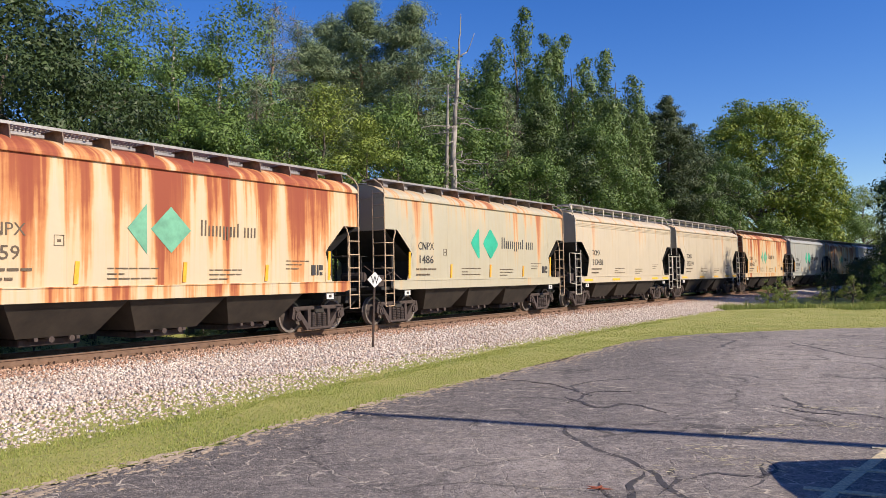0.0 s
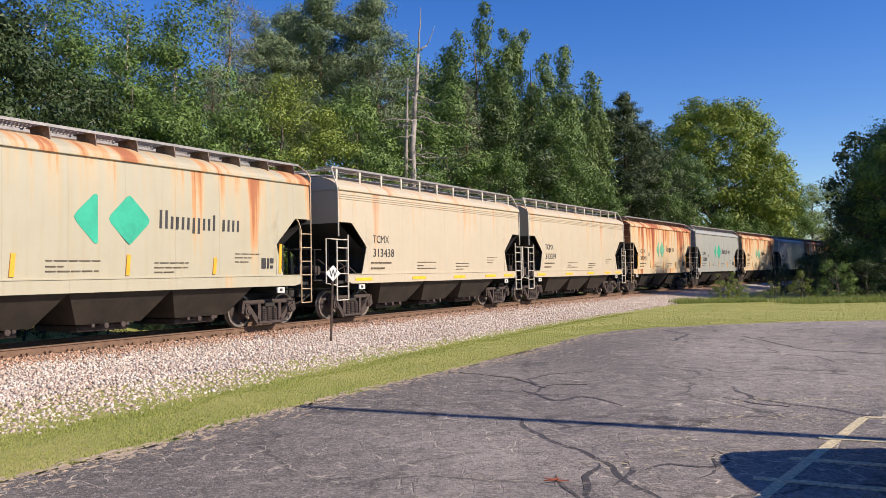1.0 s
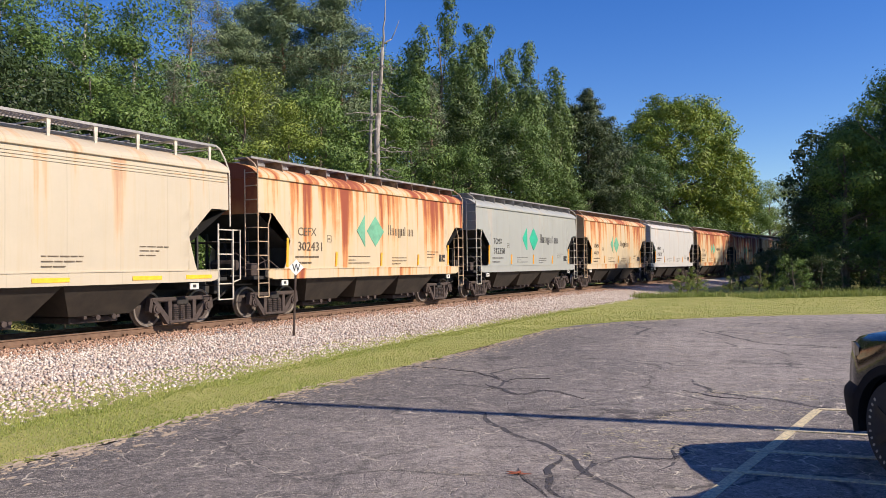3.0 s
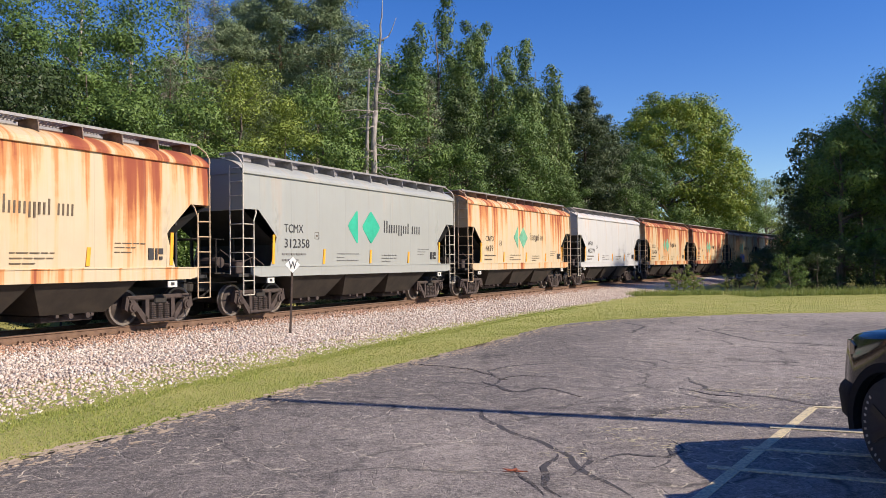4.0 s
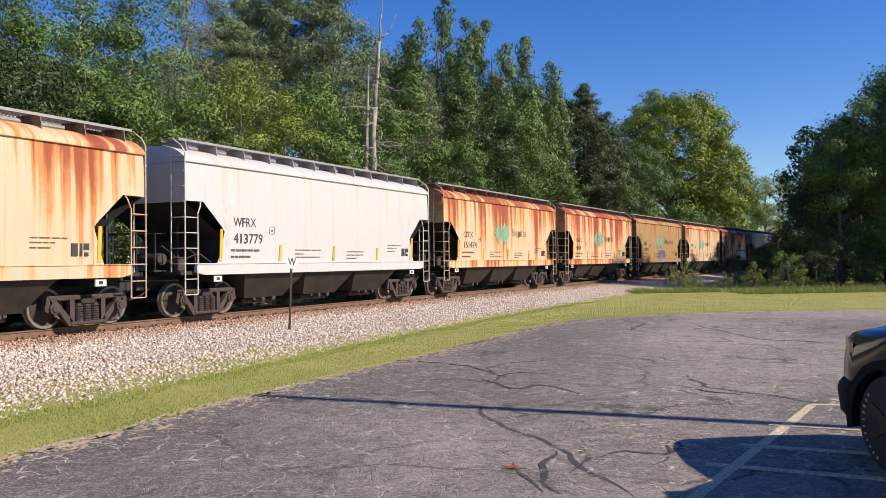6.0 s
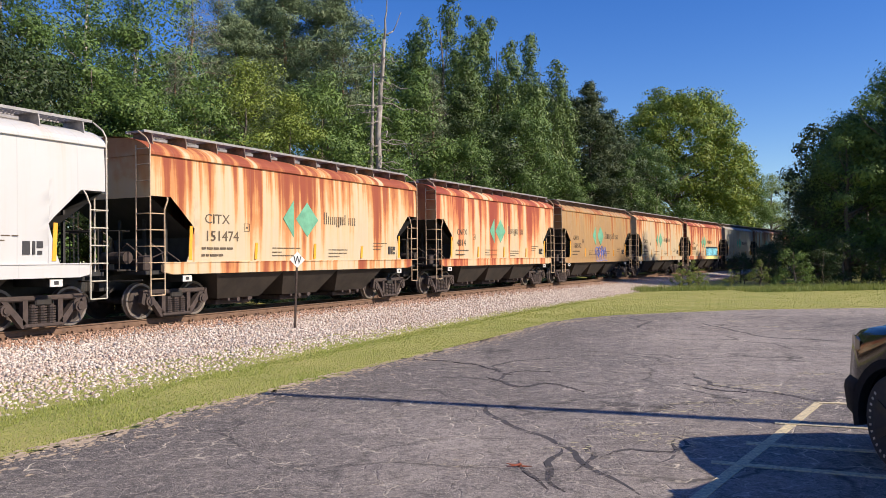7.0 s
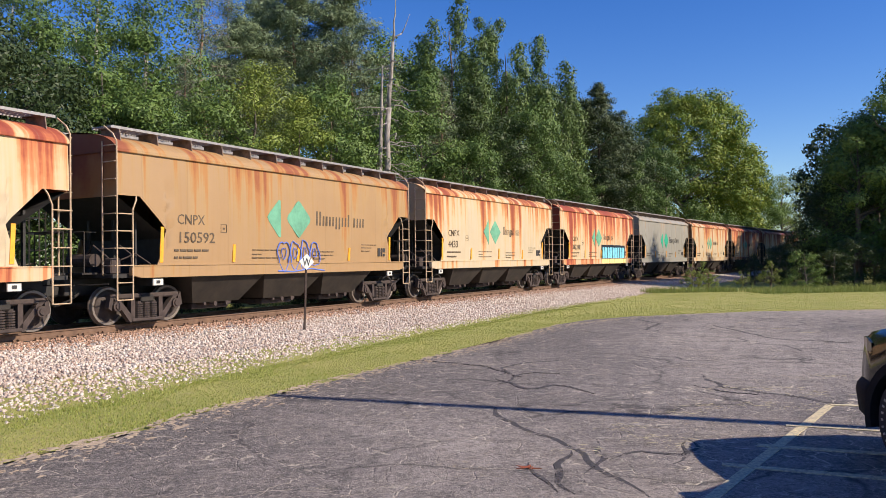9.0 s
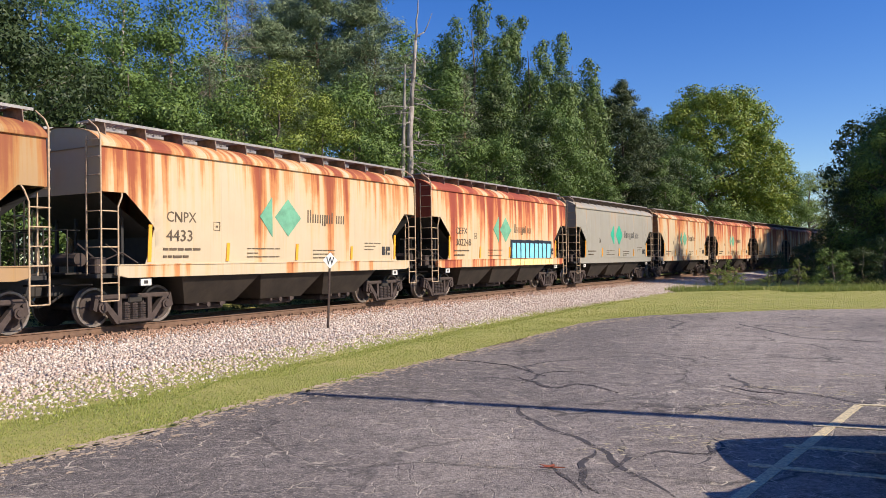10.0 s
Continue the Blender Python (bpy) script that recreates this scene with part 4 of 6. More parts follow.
def wheelset_mesh():
    bm = bmesh.new()
    tube(bm, [(0, -0.95, 0), (0, 0.95, 0)], 0.075, 10)
    for sgn in (-1, 1):
        prof = [(0.10, 0.67), (0.11, 0.86), (0.17, 0.84), (0.33, 0.79), (0.39, 0.82), (0.40, 0.83), (0.45, 0.83), (0.457, 0.80), (0.459, 0.74), (0.475, 0.715), (0.485, 0.70), (0.44, 0.69), (0.38, 0.70), (0.33, 0.74), (0.2, 0.72)]
        seg = 22
        rings = [[bm.verts.new((r * math.cos(a), sgn * y, r * math.sin(a))) for r, y in prof] for a in (2 * math.pi * k / seg for k in range(seg))]
        for k in range(seg):
            a, b = rings[k], rings[(k + 1) % seg]
            for i in range(len(prof)):
                j = (i + 1) % len(prof)
                f = bm.faces.new((a[i], a[j], b[j], b[i]))
                if i in (4, 5, 6, 7, 8):
                    f.material_index = 1
    me = to_mesh("wheelset", bm)
    me.materials.append(M_WHEEL)
    me.materials.append(M_TREAD)
    return me


def flat_mesh(name, outline, y=-1.583, t=0.004):
    """A painted mark on the lot side of the body."""
    bm = bmesh.new()
    plate(bm, outline, "y", y - t, y + 0.02)
    return to_mesh(name, bm)


def dashes(rows):
    """Break bars into short words."""
    rng = random.Random(3)
    out = []
    for x0, x1, z0, z1 in rows:
        x = x0
        while x < x1 - 0.05:
            w = rng.uniform(0.10, 0.30)
            out.append((x, min(x + w, x1), z0 + 0.016, z1 - 0.012))
            x += w + 0.045
    return out


def bars_mesh(name, rows, y=-1.580):
    bm = bmesh.new()
    for x0, x1, z0, z1 in rows:
        plate(bm, [(x0, z0), (x1, z0), (x1, z1), (x0, z1)], "y", y - 0.004, y + 0.02)
    return to_mesh(name, bm)


def word_mesh(x0, x1, z0, h):
    """The maker's word as eight pairs of plain upright strokes, the first one taller."""
    bm = bmesh.new()
    w = (x1 - x0) / 8
    for k in range(8):
        lo, hi = z0, z0 + (h if k == 0 else 0.9 * h if k == 5 else 0.68 * h)
        if k == 3:
            lo -= 0.2 * h
        for q in ((0.0,) if k == 5 else (0.0, 0.5)):
            a = x0 + (k + q) * w
            plate(bm, [(a, lo), (a + 0.22 * w, lo), (a + 0.26 * w, hi), (a + 0.04 * w, hi)], "y", -1.588, -1.57)
    return to_mesh("word_mark", bm)


def letters(text, x, z, height, width, parent, material, name, y=-1.584):
    cu = bpy.data.curves.new(name, "FONT")
    cu.body = text
    cu.size = height / 0.72
    cu.extrude = 0.003
    cu.resolution_u = 2
    cu.materials.append(material)
    ob = new(name, cu)
    ob.parent = parent
    bpy.context.view_layer.update()
    k = width / max(ob.dimensions.x, 0.01)
    ob.matrix_basis = pose(x, y, z, 90, 0, 0) @ Matrix.Diagonal((k, 1, 1, 1))
    return ob


MESH = {
    "side": [body_mesh(-1), body_mesh(1)], "corner": [corner_mesh(e, g) for e in (-1, 1) for g in (-1, 1)], "roof": roof_mesh(), "hatch": hatch_mesh(), "post": posts_mesh(0), "pipe": [end_pipe_mesh(-1), end_pipe_mesh(1)], "ladderb": [ladder_b_mesh(e, g) for e in (-1, 1) for g in (-1, 1)], "rib": [rib_mesh(z) for z in (3.80, 3.87, 3.94)], "brake": brake_mesh(), "bolster": bolster_mesh(), "wheelset": wheelset_mesh(),
    "walk": [walkway_mesh(0.62, 1.26, 6.35, False), walkway_mesh(-1.26, -0.62, 6.35, False)],
    "bracket": [bracket_mesh(-1), bracket_mesh(1)], "sill": [sill_mesh(-1), sill_mesh(1)], "end": [end_mesh(-1), end_mesh(1)], "slope": [slope_mesh(-1), slope_mesh(1)], "endframe": [end_frame_mesh(-1), end_frame_mesh(1)],
    "coupler": [coupler_mesh(-1), coupler_mesh(1)], "bay": [hopper_mesh(x) for x in (-2.75, 0, 2.75)], "gate": [gate_mesh(x) for x in (-2.75, 0, 2.75)],
    "ladder": [ladder_mesh(e, g, False) for e in (-1, 1) for g in (-1, 1)], "frame": [frame_mesh(-1), frame_mesh(1)], "spring": [spring_mesh(-1), spring_mesh(1)],
    "half": flat_mesh("half_diamond", [(-1.31, 2.75), (-1.24, 2.86), (-0.82, 3.26), (-0.75, 3.27), (-0.73, 3.22), (-0.73, 2.22), (-0.75, 2.18), (-0.82, 2.19), (-1.24, 2.62)]),
    "full": flat_mesh("diamond", [(-0.45, 2.74), (-0.40, 2.84), (0.04, 3.26), (0.10, 3.29), (0.16, 3.26), (0.60, 2.84), (0.65, 2.74), (0.60, 2.64), (0.16, 2.22), (0.10, 2.18), (0.04, 2.22), (-0.40, 2.64)]),
    "halfb": flat_mesh("half_diamond", [(-1.46, 2.69), (-0.98, 3.24), (-0.97, 3.22), (-0.97, 2.15), (-0.98, 2.13)]),
    "fullb": flat_mesh("diamond", [(-0.87, 2.69), (-0.32, 3.22), (0.24, 2.69), (-0.32, 2.16)]),
    "word": word_mesh(0.93, 3.62, 2.58, 0.44), "wordb": word_mesh(0.53, 2.35, 2.58, 0.38),
    "tape": [flat_mesh("reflector", [(x - 0.05, 1.48), (x + 0.05, 1.48), (x + 0.09, z), (x - 0.01, z)]) for x, z in ((-5.16, 2.35), (-2.68, 1.95), (0.04, 1.95), (2.66, 1.9), (5.12, 2.3))],
    "tapeb": [flat_mesh("reflector", [(x - 0.45, 1.2), (x + 0.45, 1.2), (x + 0.45, 1.3), (x - 0.45, 1.3)], -1.612) for x in (-5.2, -1.9, 1.0, 3.6, 5.3)],
    "small": bars_mesh("small_lettering", dashes([(-4.75, -3.6, 1.74, 1.82), (-4.75, -3.9, 1.56, 1.64), (-1.95, -0.6, 1.78, 1.83), (-1.95, -1.5, 1.66, 1.71), (-1.95, -0.7, 1.56, 1.61), (0.8, 1.9, 1.74, 1.79), (0.8, 1.8, 1.63, 1.68), (0.8, 1.4, 1.52, 1.57),
                                             (3.4, 4.3, 1.98, 2.03), (3.4, 4.0, 1.88, 1.93), (3.4, 3.9, 1.77, 1.82)])),
    "box": bars_mesh("test_box", [(-3.15, -2.93, 2.26, 2.27), (-3.15, -2.93, 2.47, 2.48), (-3.15, -3.14, 2.26, 2.48), (-2.94, -2.93, 2.26, 2.48), (-3.08, -3.0, 2.34, 2.39)]),
    "code": bars_mesh("code_plate", [(4.4, 4.56, 1.62, 1.9), (4.62, 4.68, 1.62, 1.9), (4.72, 4.86, 1.76, 1.9), (4.74, 4.84, 1.62, 1.7)]),
    "pad": [flat_mesh("jacking_pad", [(x, 0.93), (x + 0.3, 0.93), (x + 0.3, 1.09), (x, 1.09)], -1.53, 0.02) for x in (-5.38, 5.05)],
    "padhole": [flat_mesh("pad_hole", [(x + 0.09, 0.975), (x + 0.2, 0.975), (x + 0.2, 1.05), (x + 0.09, 1.05)], -1.556, 0.002) for x in (-5.38, 5.05)],
}


def scribble():
    """Loose looping spray line."""
    bm = bmesh.new()
    for k, (cx, rx, rz) in enumerate(((-0.62, 0.27, 0.42), (-0.10, 0.24, 0.40), (0.36, 0.22, 0.42), (0.82, 0.26, 0.36))):
        for f in (1.0, 0.38):
            loop = []
            for q in range(21):
                a = 2 * math.pi * q / 20 + 0.7 * k
                w = 1 + 0.14 * math.sin(3 * a + k) + 0.06 * math.sin(7 * a)
                loop.append((cx + f * w * rx * math.cos(a), -1.600, 1.66 + f * w * rz * math.sin(a) + 0.10 * (1 - f)))
            tube(bm, loop, 0.018 if f == 1 else 0.013, 5)
    tube(bm, [(-0.9, -1.61, 1.2), (-0.2, -1.61, 1.17), (0.6, -1.61, 1.25), (1.3, -1.61, 1.18)], 0.02, 5)
    return to_mesh("spray_scribble", bm)


def graffiti(parent):
    """Block of spray paint: cyan fields with black outlines, yellow along the sill."""
    rng = random.Random(4)
    bl = bmesh.new()
    x = 0.25
    for k in range(9):
        w = 0.44 + 0.06 * rng.random()
        lean = 0.12 * (rng.random() - 0.3)
        bm = bmesh.new()
        plate(bm, [(x + 0.04, 1.45), (x + w - 0.05, 1.45), (x + w - 0.05 + lean, 2.14 - 0.05 * rng.random()), (x + 0.05 + lean, 2.18)], "y", -1.597, -1.56)
        part("graffiti_fill", to_mesh("graffiti_fill", bm), M_CYAN, parent, "cyan spray-painted block")
        plate(bl, [(x + w - 0.05, 1.45), (x + w + 0.05, 1.45), (x + w + 0.05 + lean, 2.2), (x + w - 0.06 + lean, 2.2)], "y", -1.600, -1.56)
        plate(bl, [(x - 0.02, 2.14), (x + w, 2.12), (x + w + 0.1, 2.25 + 0.05 * rng.random()), (x + 0.05, 2.27)], "y", -1.602, -1.56)
        x += w
    plate(bl, [(0.12, 1.45), (0.26, 1.45), (0.32, 2.26), (0.16, 2.28)], "y", -1.600, -1.56)
    part("graffiti_outline", to_mesh("graffiti_outline", bl), M_SPRAYBLACK, parent)
    bm = bmesh.new()
    x = 0.15
    while x < 4.4:
        plate(bm, [(x, 1.14), (x + 0.4, 1.14), (x + 0.42, 1.40), (x + 0.02, 1.40)], "y", -1.612, -1.58)
        x += 0.46
    part("graffiti_base", to_mesh("graffiti_base", bm), M_SPRAYYELLOW, parent)


def build_car(paint, mark="", number="", logo="", style="a", label="", faded=False, extra=""):
    """A covered hopper car, its origin on the rail tops at its middle."""
    car = new("hopper_car")
    tagged(car, label, "freight car", "cars of the freight train")
    p = PAINT[paint]
    ink = M_FADEINK if faded else M_INK
    for m in MESH["side"]:
        part("side_sheet", m, p, car)
    for m in MESH["corner"]:
        part("corner_strip", m, p, car)
    part("roof", MESH["roof"], p, car)
    part("roof_hatch", MESH["hatch"], M_GRATE, car)
    for g in (0, 1):
        part("side_sill", MESH["sill"][g], p, car)
        part("end_sheet", MESH["end"][g], p, car)
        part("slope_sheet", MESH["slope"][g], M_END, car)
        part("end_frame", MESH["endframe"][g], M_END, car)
        part("coupler", MESH["coupler"][g], M_UNDER, car)
        w = part("running_board", MESH["walk"][g], M_GRATE, car)
        w.location.z = 0.14 if style == "b" else 0.0
    for k in range(3):
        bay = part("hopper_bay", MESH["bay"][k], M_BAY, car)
        part("outlet_gate", MESH["gate"][k], M_CAST, bay)
    for ld in MESH["ladderb" if style == "b" else "ladder"]:
        part("ladder", ld, M_PALE if style == "b" or paint in ("white", "grey") else M_LADDER, car)
    part("brake_gear", MESH["brake"], M_CAST, car)
    if style == "b":
        for k in range(11):
            b = part("walk_post", MESH["post"], M_PALE, car, "flat pale post under the roof walk")
            b.location.x = -6.1 + 1.22 * k
        for m in MESH["pipe"]:
            part("end_pipe", m, M_PALE, car)
        for m in MESH["rib"]:
            part("side_rib", m, p, car)
        for t in MESH["tapeb"]:
            part("reflector", t, M_YELLOWTAPE, car)
    else:
        for k in range(12):
            for g in (0, 1):
                b = part("bracket", MESH["bracket"][g], M_GRATE if paint in ("grey", "white") else M_BRACKET, car)
                b.location.x = -6.1 + 1.11 * k
        for t in MESH["tape"]:
            part("reflector", t, M_ORANGE, car)
    for k in (0, 1):
        pad = part("jacking_pad", MESH["pad"][k], M_WHITE, car)
        part("pad_hole", MESH["padhole"][k], M_INK, pad)
    if logo:
        green = M_FADEGREEN if faded else M_GREEN
        big = logo == "big"
        part("half_diamond", MESH["half" if big else "halfb"], green, car)
        part("diamond", MESH["full" if big else "fullb"], green, car)
        tagged(part("word_mark", MESH["word" if big else "wordb"], ink, car), kind="stuff")
    if mark:
        letters(mark, -4.66, 2.44, 0.26, 0.92, car, ink, "reporting_mark")
    if number:
        letters(number, -4.66, 1.98, 0.28, 0.2 * len(number), car, ink, "car_number")
    tagged(part("small_lettering", MESH["small"], M_FADEINK if paint != "grey" else M_GREYINK, car), kind="stuff")
    if style == "a":
        part("test_box", MESH["box"], M_FADEINK, car)
        part("code_plate", MESH["code"], M_INK, car)
    if extra == "graffiti":
        graffiti(car)
    if extra == "scribble":
        part("spray_scribble", scribble(), M_BLUE, car, "blue looping spray line")
    for e in (-1, 1):
        truck = part("truck", MESH["bolster"], M_UNDER, car)
        truck.location = (e * 5.2, 0, 0)
        for g in (0, 1):
            part("side_frame", MESH["frame"][g], M_CAST, truck)
            part("spring", MESH["spring"][g], M_CAST, truck)
        for x in (-0.89, 0.89):
            w = part("wheelset", MESH["wheelset"], M_WHEEL, truck)
            w.location = (x, 0, 0.457)
            WHEELS.append((w, x))
    return car


WHEELS, CARS = [], []
R_LABEL = "rust-streaked cream covered hopper car on the rails"
TRAIN = [
    (-7, dict(paint="medium", label=R_LABEL)), (-6, dict(paint="rusty", label=R_LABEL)),
    (-5, dict(paint="rusty", mark="CNPX", number="2659", logo="small", faded=True, label="heavily rust-streaked cream covered hopper with faded green diamonds")),
    (-4, dict(paint="faded", mark="CNPX", number="1486", logo="big", label="dull cream covered hopper with bright green diamonds")),
    (-3, dict(paint="ivory", mark="TCMX", number="313438", style="b", label="clean ivory covered hopper with pale roof walk posts")),
    (-2, dict(paint="ivory", mark="TCMX", number="313359", style="b", label="clean ivory covered hopper with pale roof walk posts")),
    (-1, dict(paint="medium", mark="CEFX", number="302431", logo="small", faded=True, label="orange rust-streaked covered hopper with faded green diamonds")),
    (0, dict(paint="grey", mark="TCMX", number="312358", logo="big", label="clean pale grey covered hopper with bright green diamonds")),
    (1, dict(paint="medium", mark="CNPX", number="4419", logo="small", faded=True, label="yellow-cream covered hopper with orange rust streaks")),
    (2, dict(paint="white", mark="WFRX", number="413779", label="plain white covered hopper car")),
    (3, dict(paint="rusty", mark="CITX", number="151474", logo="small", faded=True, label="red rust-streaked covered hopper with faded green diamonds")),
    (4, dict(paint="red", mark="CNPX", number="4814", logo="small", faded=True, label="cream covered hopper with heavy red rust streaks")),
    (5, dict(paint="brown", mark="CNPX", number="150592", logo="big", faded=True, extra="scribble", label="tan-brown stained covered hopper with blue sprayed scribble")),
    (6, dict(paint="medium", mark="CNPX", number="4433", logo="small", faded=True, label="yellow-cream covered hopper with brown rust streaks")),
    (7, dict(paint="red", mark="CEFX", number="302248", logo="small", faded=True, extra="graffiti", label="rust-streaked covered hopper with cyan and yellow graffiti")),
    (8, dict(paint="darkgrey", logo="big", label="dull grey covered hopper with green diamonds")),
    (9, dict(paint="medium", logo="small", faded=True, label=R_LABEL)), (10, dict(paint="red", logo="small", faded=True, label=R_LABEL)),
    (11, dict(paint="rusty", label=R_LABEL)), (12, dict(paint="rusty", label=R_LABEL)), (13, dict(paint="brown", label="brown covered hopper car")),
    # 14 and 15: the black paint stands for the shade they run in.
    (14, dict(paint="black", label="covered hopper car coloured black for the deep shade it runs in")), (15, dict(paint="black", label="covered hopper car coloured black for the deep shade it runs in")),
    (16, dict(paint="rusty", label=R_LABEL)), (17, dict(paint="medium", label=R_LABEL)),
]
build_track()
for at, spec in TRAIN:
    CARS.append((at, build_car(**spec)))


# ---------------------------------------------------------------- sign
def build_sign():
    root = new("whistle_sign")
    tagged(root, "white diamond whistle sign with black W on thin post", "railway sign")
    bm = bmesh.new()
    box(bm, -0.025, 0.025, -0.02, 0.02, -0.3, 1.72, 0.006)
    part("post", to_mesh("post", bm), M_POST, root)
    bm = bmesh.new()
    r = 0.20
    plate(bm, [(0, 1.73 - r), (r * 0.96, 1.73), (0, 1.73 + r), (-r * 0.96, 1.73)], "y", -0.034, -0.022)
    pl = part("plate", to_mesh("plate", bm), M_SIGN, root)
    letters("W", -0.1, 1.63, 0.2, 0.2, pl, M_INK, "letter", -0.038)
    root.matrix_world = pose(-1.78, 20.0, -0.02, 0, 2.0, 22) @ Matrix.Translation((0, 0, -0.02))


build_sign()


# ---------------------------------------------------------------- trees
def leaf_cards(rng, centres, radii, per, size, flat=0.75, slim=0.5, droop=0.0):
    """Small three-cornered leaves gathered in tufts; returns vertices, faces and the way each leaf faces."""
    out, ways = [], []
    middle = np.mean(centres, axis=0)
    for c, r in zip(centres, radii):
        n = max(4, int(per * rng.uniform(0.7, 1.3)))
        d = rng.normal(size=(n, 3))
        d /= np.linalg.norm(d, axis=1)[:, None]
        u = rng.random((n, 1)) ** 0.3
        p = c + d * u * r * np.array([1, 1, flat]) * rng.uniform(0.75, 1.2, (n, 1))
        nor = d * 1.0 + rng.normal(size=(n, 3)) * 0.42 + np.array([0, 0, 0.35])
        nor /= np.linalg.norm(nor, axis=1)[:, None]
        a = np.cross(nor, rng.normal(size=(n, 3)))
        a /= np.linalg.norm(a, axis=1)[:, None] + 1e-6
        a[:, 2] -= droop
        b = np.cross(nor, a)
        w = size * rng.uniform(0.6, 1.35, (n, 1))
        tri = np.stack([p - a * w, p + a * w * 0.6 + b * w * slim * 1.3, p + a * w - b * w * slim * 0.9], 1)
        away = (c - middle) / (np.linalg.norm(c - middle) + 1e-6)
        way = d + 0.45 * away + rng.normal(size=(n, 3)) * 0.22
        way /= np.linalg.norm(way, axis=1)[:, None]
        flat_way = np.cross(tri[:, 1] - tri[:, 0], tri[:, 2] - tri[:, 0])
        flat_way /= np.linalg.norm(flat_way, axis=1)[:, None] + 1e-9
        turn = (flat_way * way).sum(1) < 0
        tri[turn] = tri[turn][:, ::-1]
        flat_way[turn] *= -1
        out.append(tri)
        way = way + 0.8 * flat_way
        ways.append(np.repeat(way / np.linalg.norm(way, axis=1)[:, None], 3, axis=0))
    v = np.concatenate(out)
    return v.reshape(-1, 3), np.arange(len(v) * 3).reshape(-1, 3), np.concatenate(ways)


def crown_mesh(v, f, ways):
    me = soup("crown", v, f, True)
    me.normals_split_custom_set_from_vertices(ways)
    return me


def branch(bm, a, b, r0, r1, rng, bend=0.12, n=4, seg=6):
    a, b = Vector(a), Vector(b)
    L = (b - a).length
    pts = [a.lerp(b, k / n) + Vector(rng.normal(0, bend * L * 0.25, 3)) * (0 if k in (0, n) else 1) for k in range(n + 1)]
    tube(bm, pts, [r0 + (r1 - r0) * k / n for k in range(n + 1)], seg)


def broadleaf(seed, h, spread, leaf, bark, clumps=90, per=150, size=0.10, low=0.2, lumpy=0.3, name="tree", label="", rc=1.0, leaders=0):
    rng = np.random.default_rng(seed)
    root = new(name)
    bm = bmesh.new()
    lean = rng.normal(0, 0.03 * h, 2)
    top = (lean[0], lean[1], h * 0.86)
    branch(bm, (0, 0, -0.3), top, 0.016 * h + 0.05, 0.02, rng, 0.04, 6, 8)
    cen, rad = [], []
    cz, rz = h * (0.5 + low / 2), h * (0.5 - low / 2)
    lobes = rng.normal(size=(7, 3))
    lobes /= np.linalg.norm(lobes, axis=1)[:, None]
    # upright sprays, each a chain of tufts that narrows to its tip
    for k in range(leaders):
        a, r = 2.4 * k, spread * 0.86 * math.sqrt((k + 0.3) / leaders)
        tip = h * (1.0 - 0.42 * (r / spread) ** 1.5) * rng.uniform(0.93, 1.0)
        foot = h * low
        branch(bm, (0, 0, foot * 0.8), (r * math.cos(a), r * math.sin(a), tip * 0.94), 0.006 * h, 0.01, rng, 0.1, 4, 5)
        m = clumps // leaders
        for j in range(m):
            q = (j + rng.random() * 0.6) / m
            w = r * min(1.0, 0.35 + 1.1 * q)
            cen.append(np.array([w * math.cos(a), w * math.sin(a), foot + (tip - foot) * q]) + rng.normal(0, 0.20 * spread * (1.1 - 0.72 * q), 3) * np.array([1, 1, 0.5]))
            rad.append(rc * h * rng.uniform(0.044, 0.080) * (1.15 - 0.62 * q))
    for k in range(0 if leaders else clumps):
        d = rng.normal(size=3)
        if lumpy < 0.2:
            zc = 1 - 2 * (k + 0.5) / clumps
            rr = math.sqrt(1 - zc * zc)
            d = np.array([rr * math.cos(2.39996 * k), rr * math.sin(2.39996 * k), zc]) + rng.normal(0, 0.07, 3)
        d /= np.linalg.norm(d)
        if d[2] < 0:
            d[:2] *= min(1.7, 1 / math.sqrt(1.001 - d[2] * d[2])) ** 0.8
        f = 1 + lumpy * max(0.0, float((lobes @ d).max()) - 0.55) * 2 - lumpy * 0.5
        u = rng.uniform(0.45, 1.0) ** 0.5 * f
        shape = 1.0 if d[2] < 0 else 1 - 0.25 * d[2]
        c = np.array([d[0] * spread * u * shape, d[1] * spread * u * shape, cz + d[2] * rz * u * 0.93])
        if c[2] < 0.35:
            c[2] = 0.35 + rng.random() * 0.6
        cen.append(c)
        rad.append(rc * h * rng.uniform(0.046, 0.088))
        if k % 3 == 0:
            z0 = max(0.12 * h, min(c[2] - 0.25 * math.hypot(c[0], c[1]) - 0.05 * h, 0.8 * h))
            f0 = z0 / (h * 0.86)
            branch(bm, (lean[0] * f0, lean[1] * f0, z0), c, 0.012 * h * (1.05 - f0) + 0.012, 0.008, rng, 0.15, 3, 5)
    part("trunk", to_mesh("trunk", bm, True), bark, root)
    # fit the clumps to the tree's height and spread
    cen, rad = np.array(cen), np.array(rad)
    high = (cen[:, 2] + 0.7 * rad).max()
    wide = np.percentile(np.hypot(cen[:, 0], cen[:, 1]) + 0.7 * rad, 94)
    cen *= np.array([spread / wide, spread / wide, h / high])
    v, f, ways = leaf_cards(rng, cen, rad, per, size, 1.15 if leaders else 0.7, 0.36 if leaders else 0.52, 0.35 if leaders else 0.0)
    part("crown", crown_mesh(v, f, ways), leaf, root)
    return tagged(root, label, "tree")


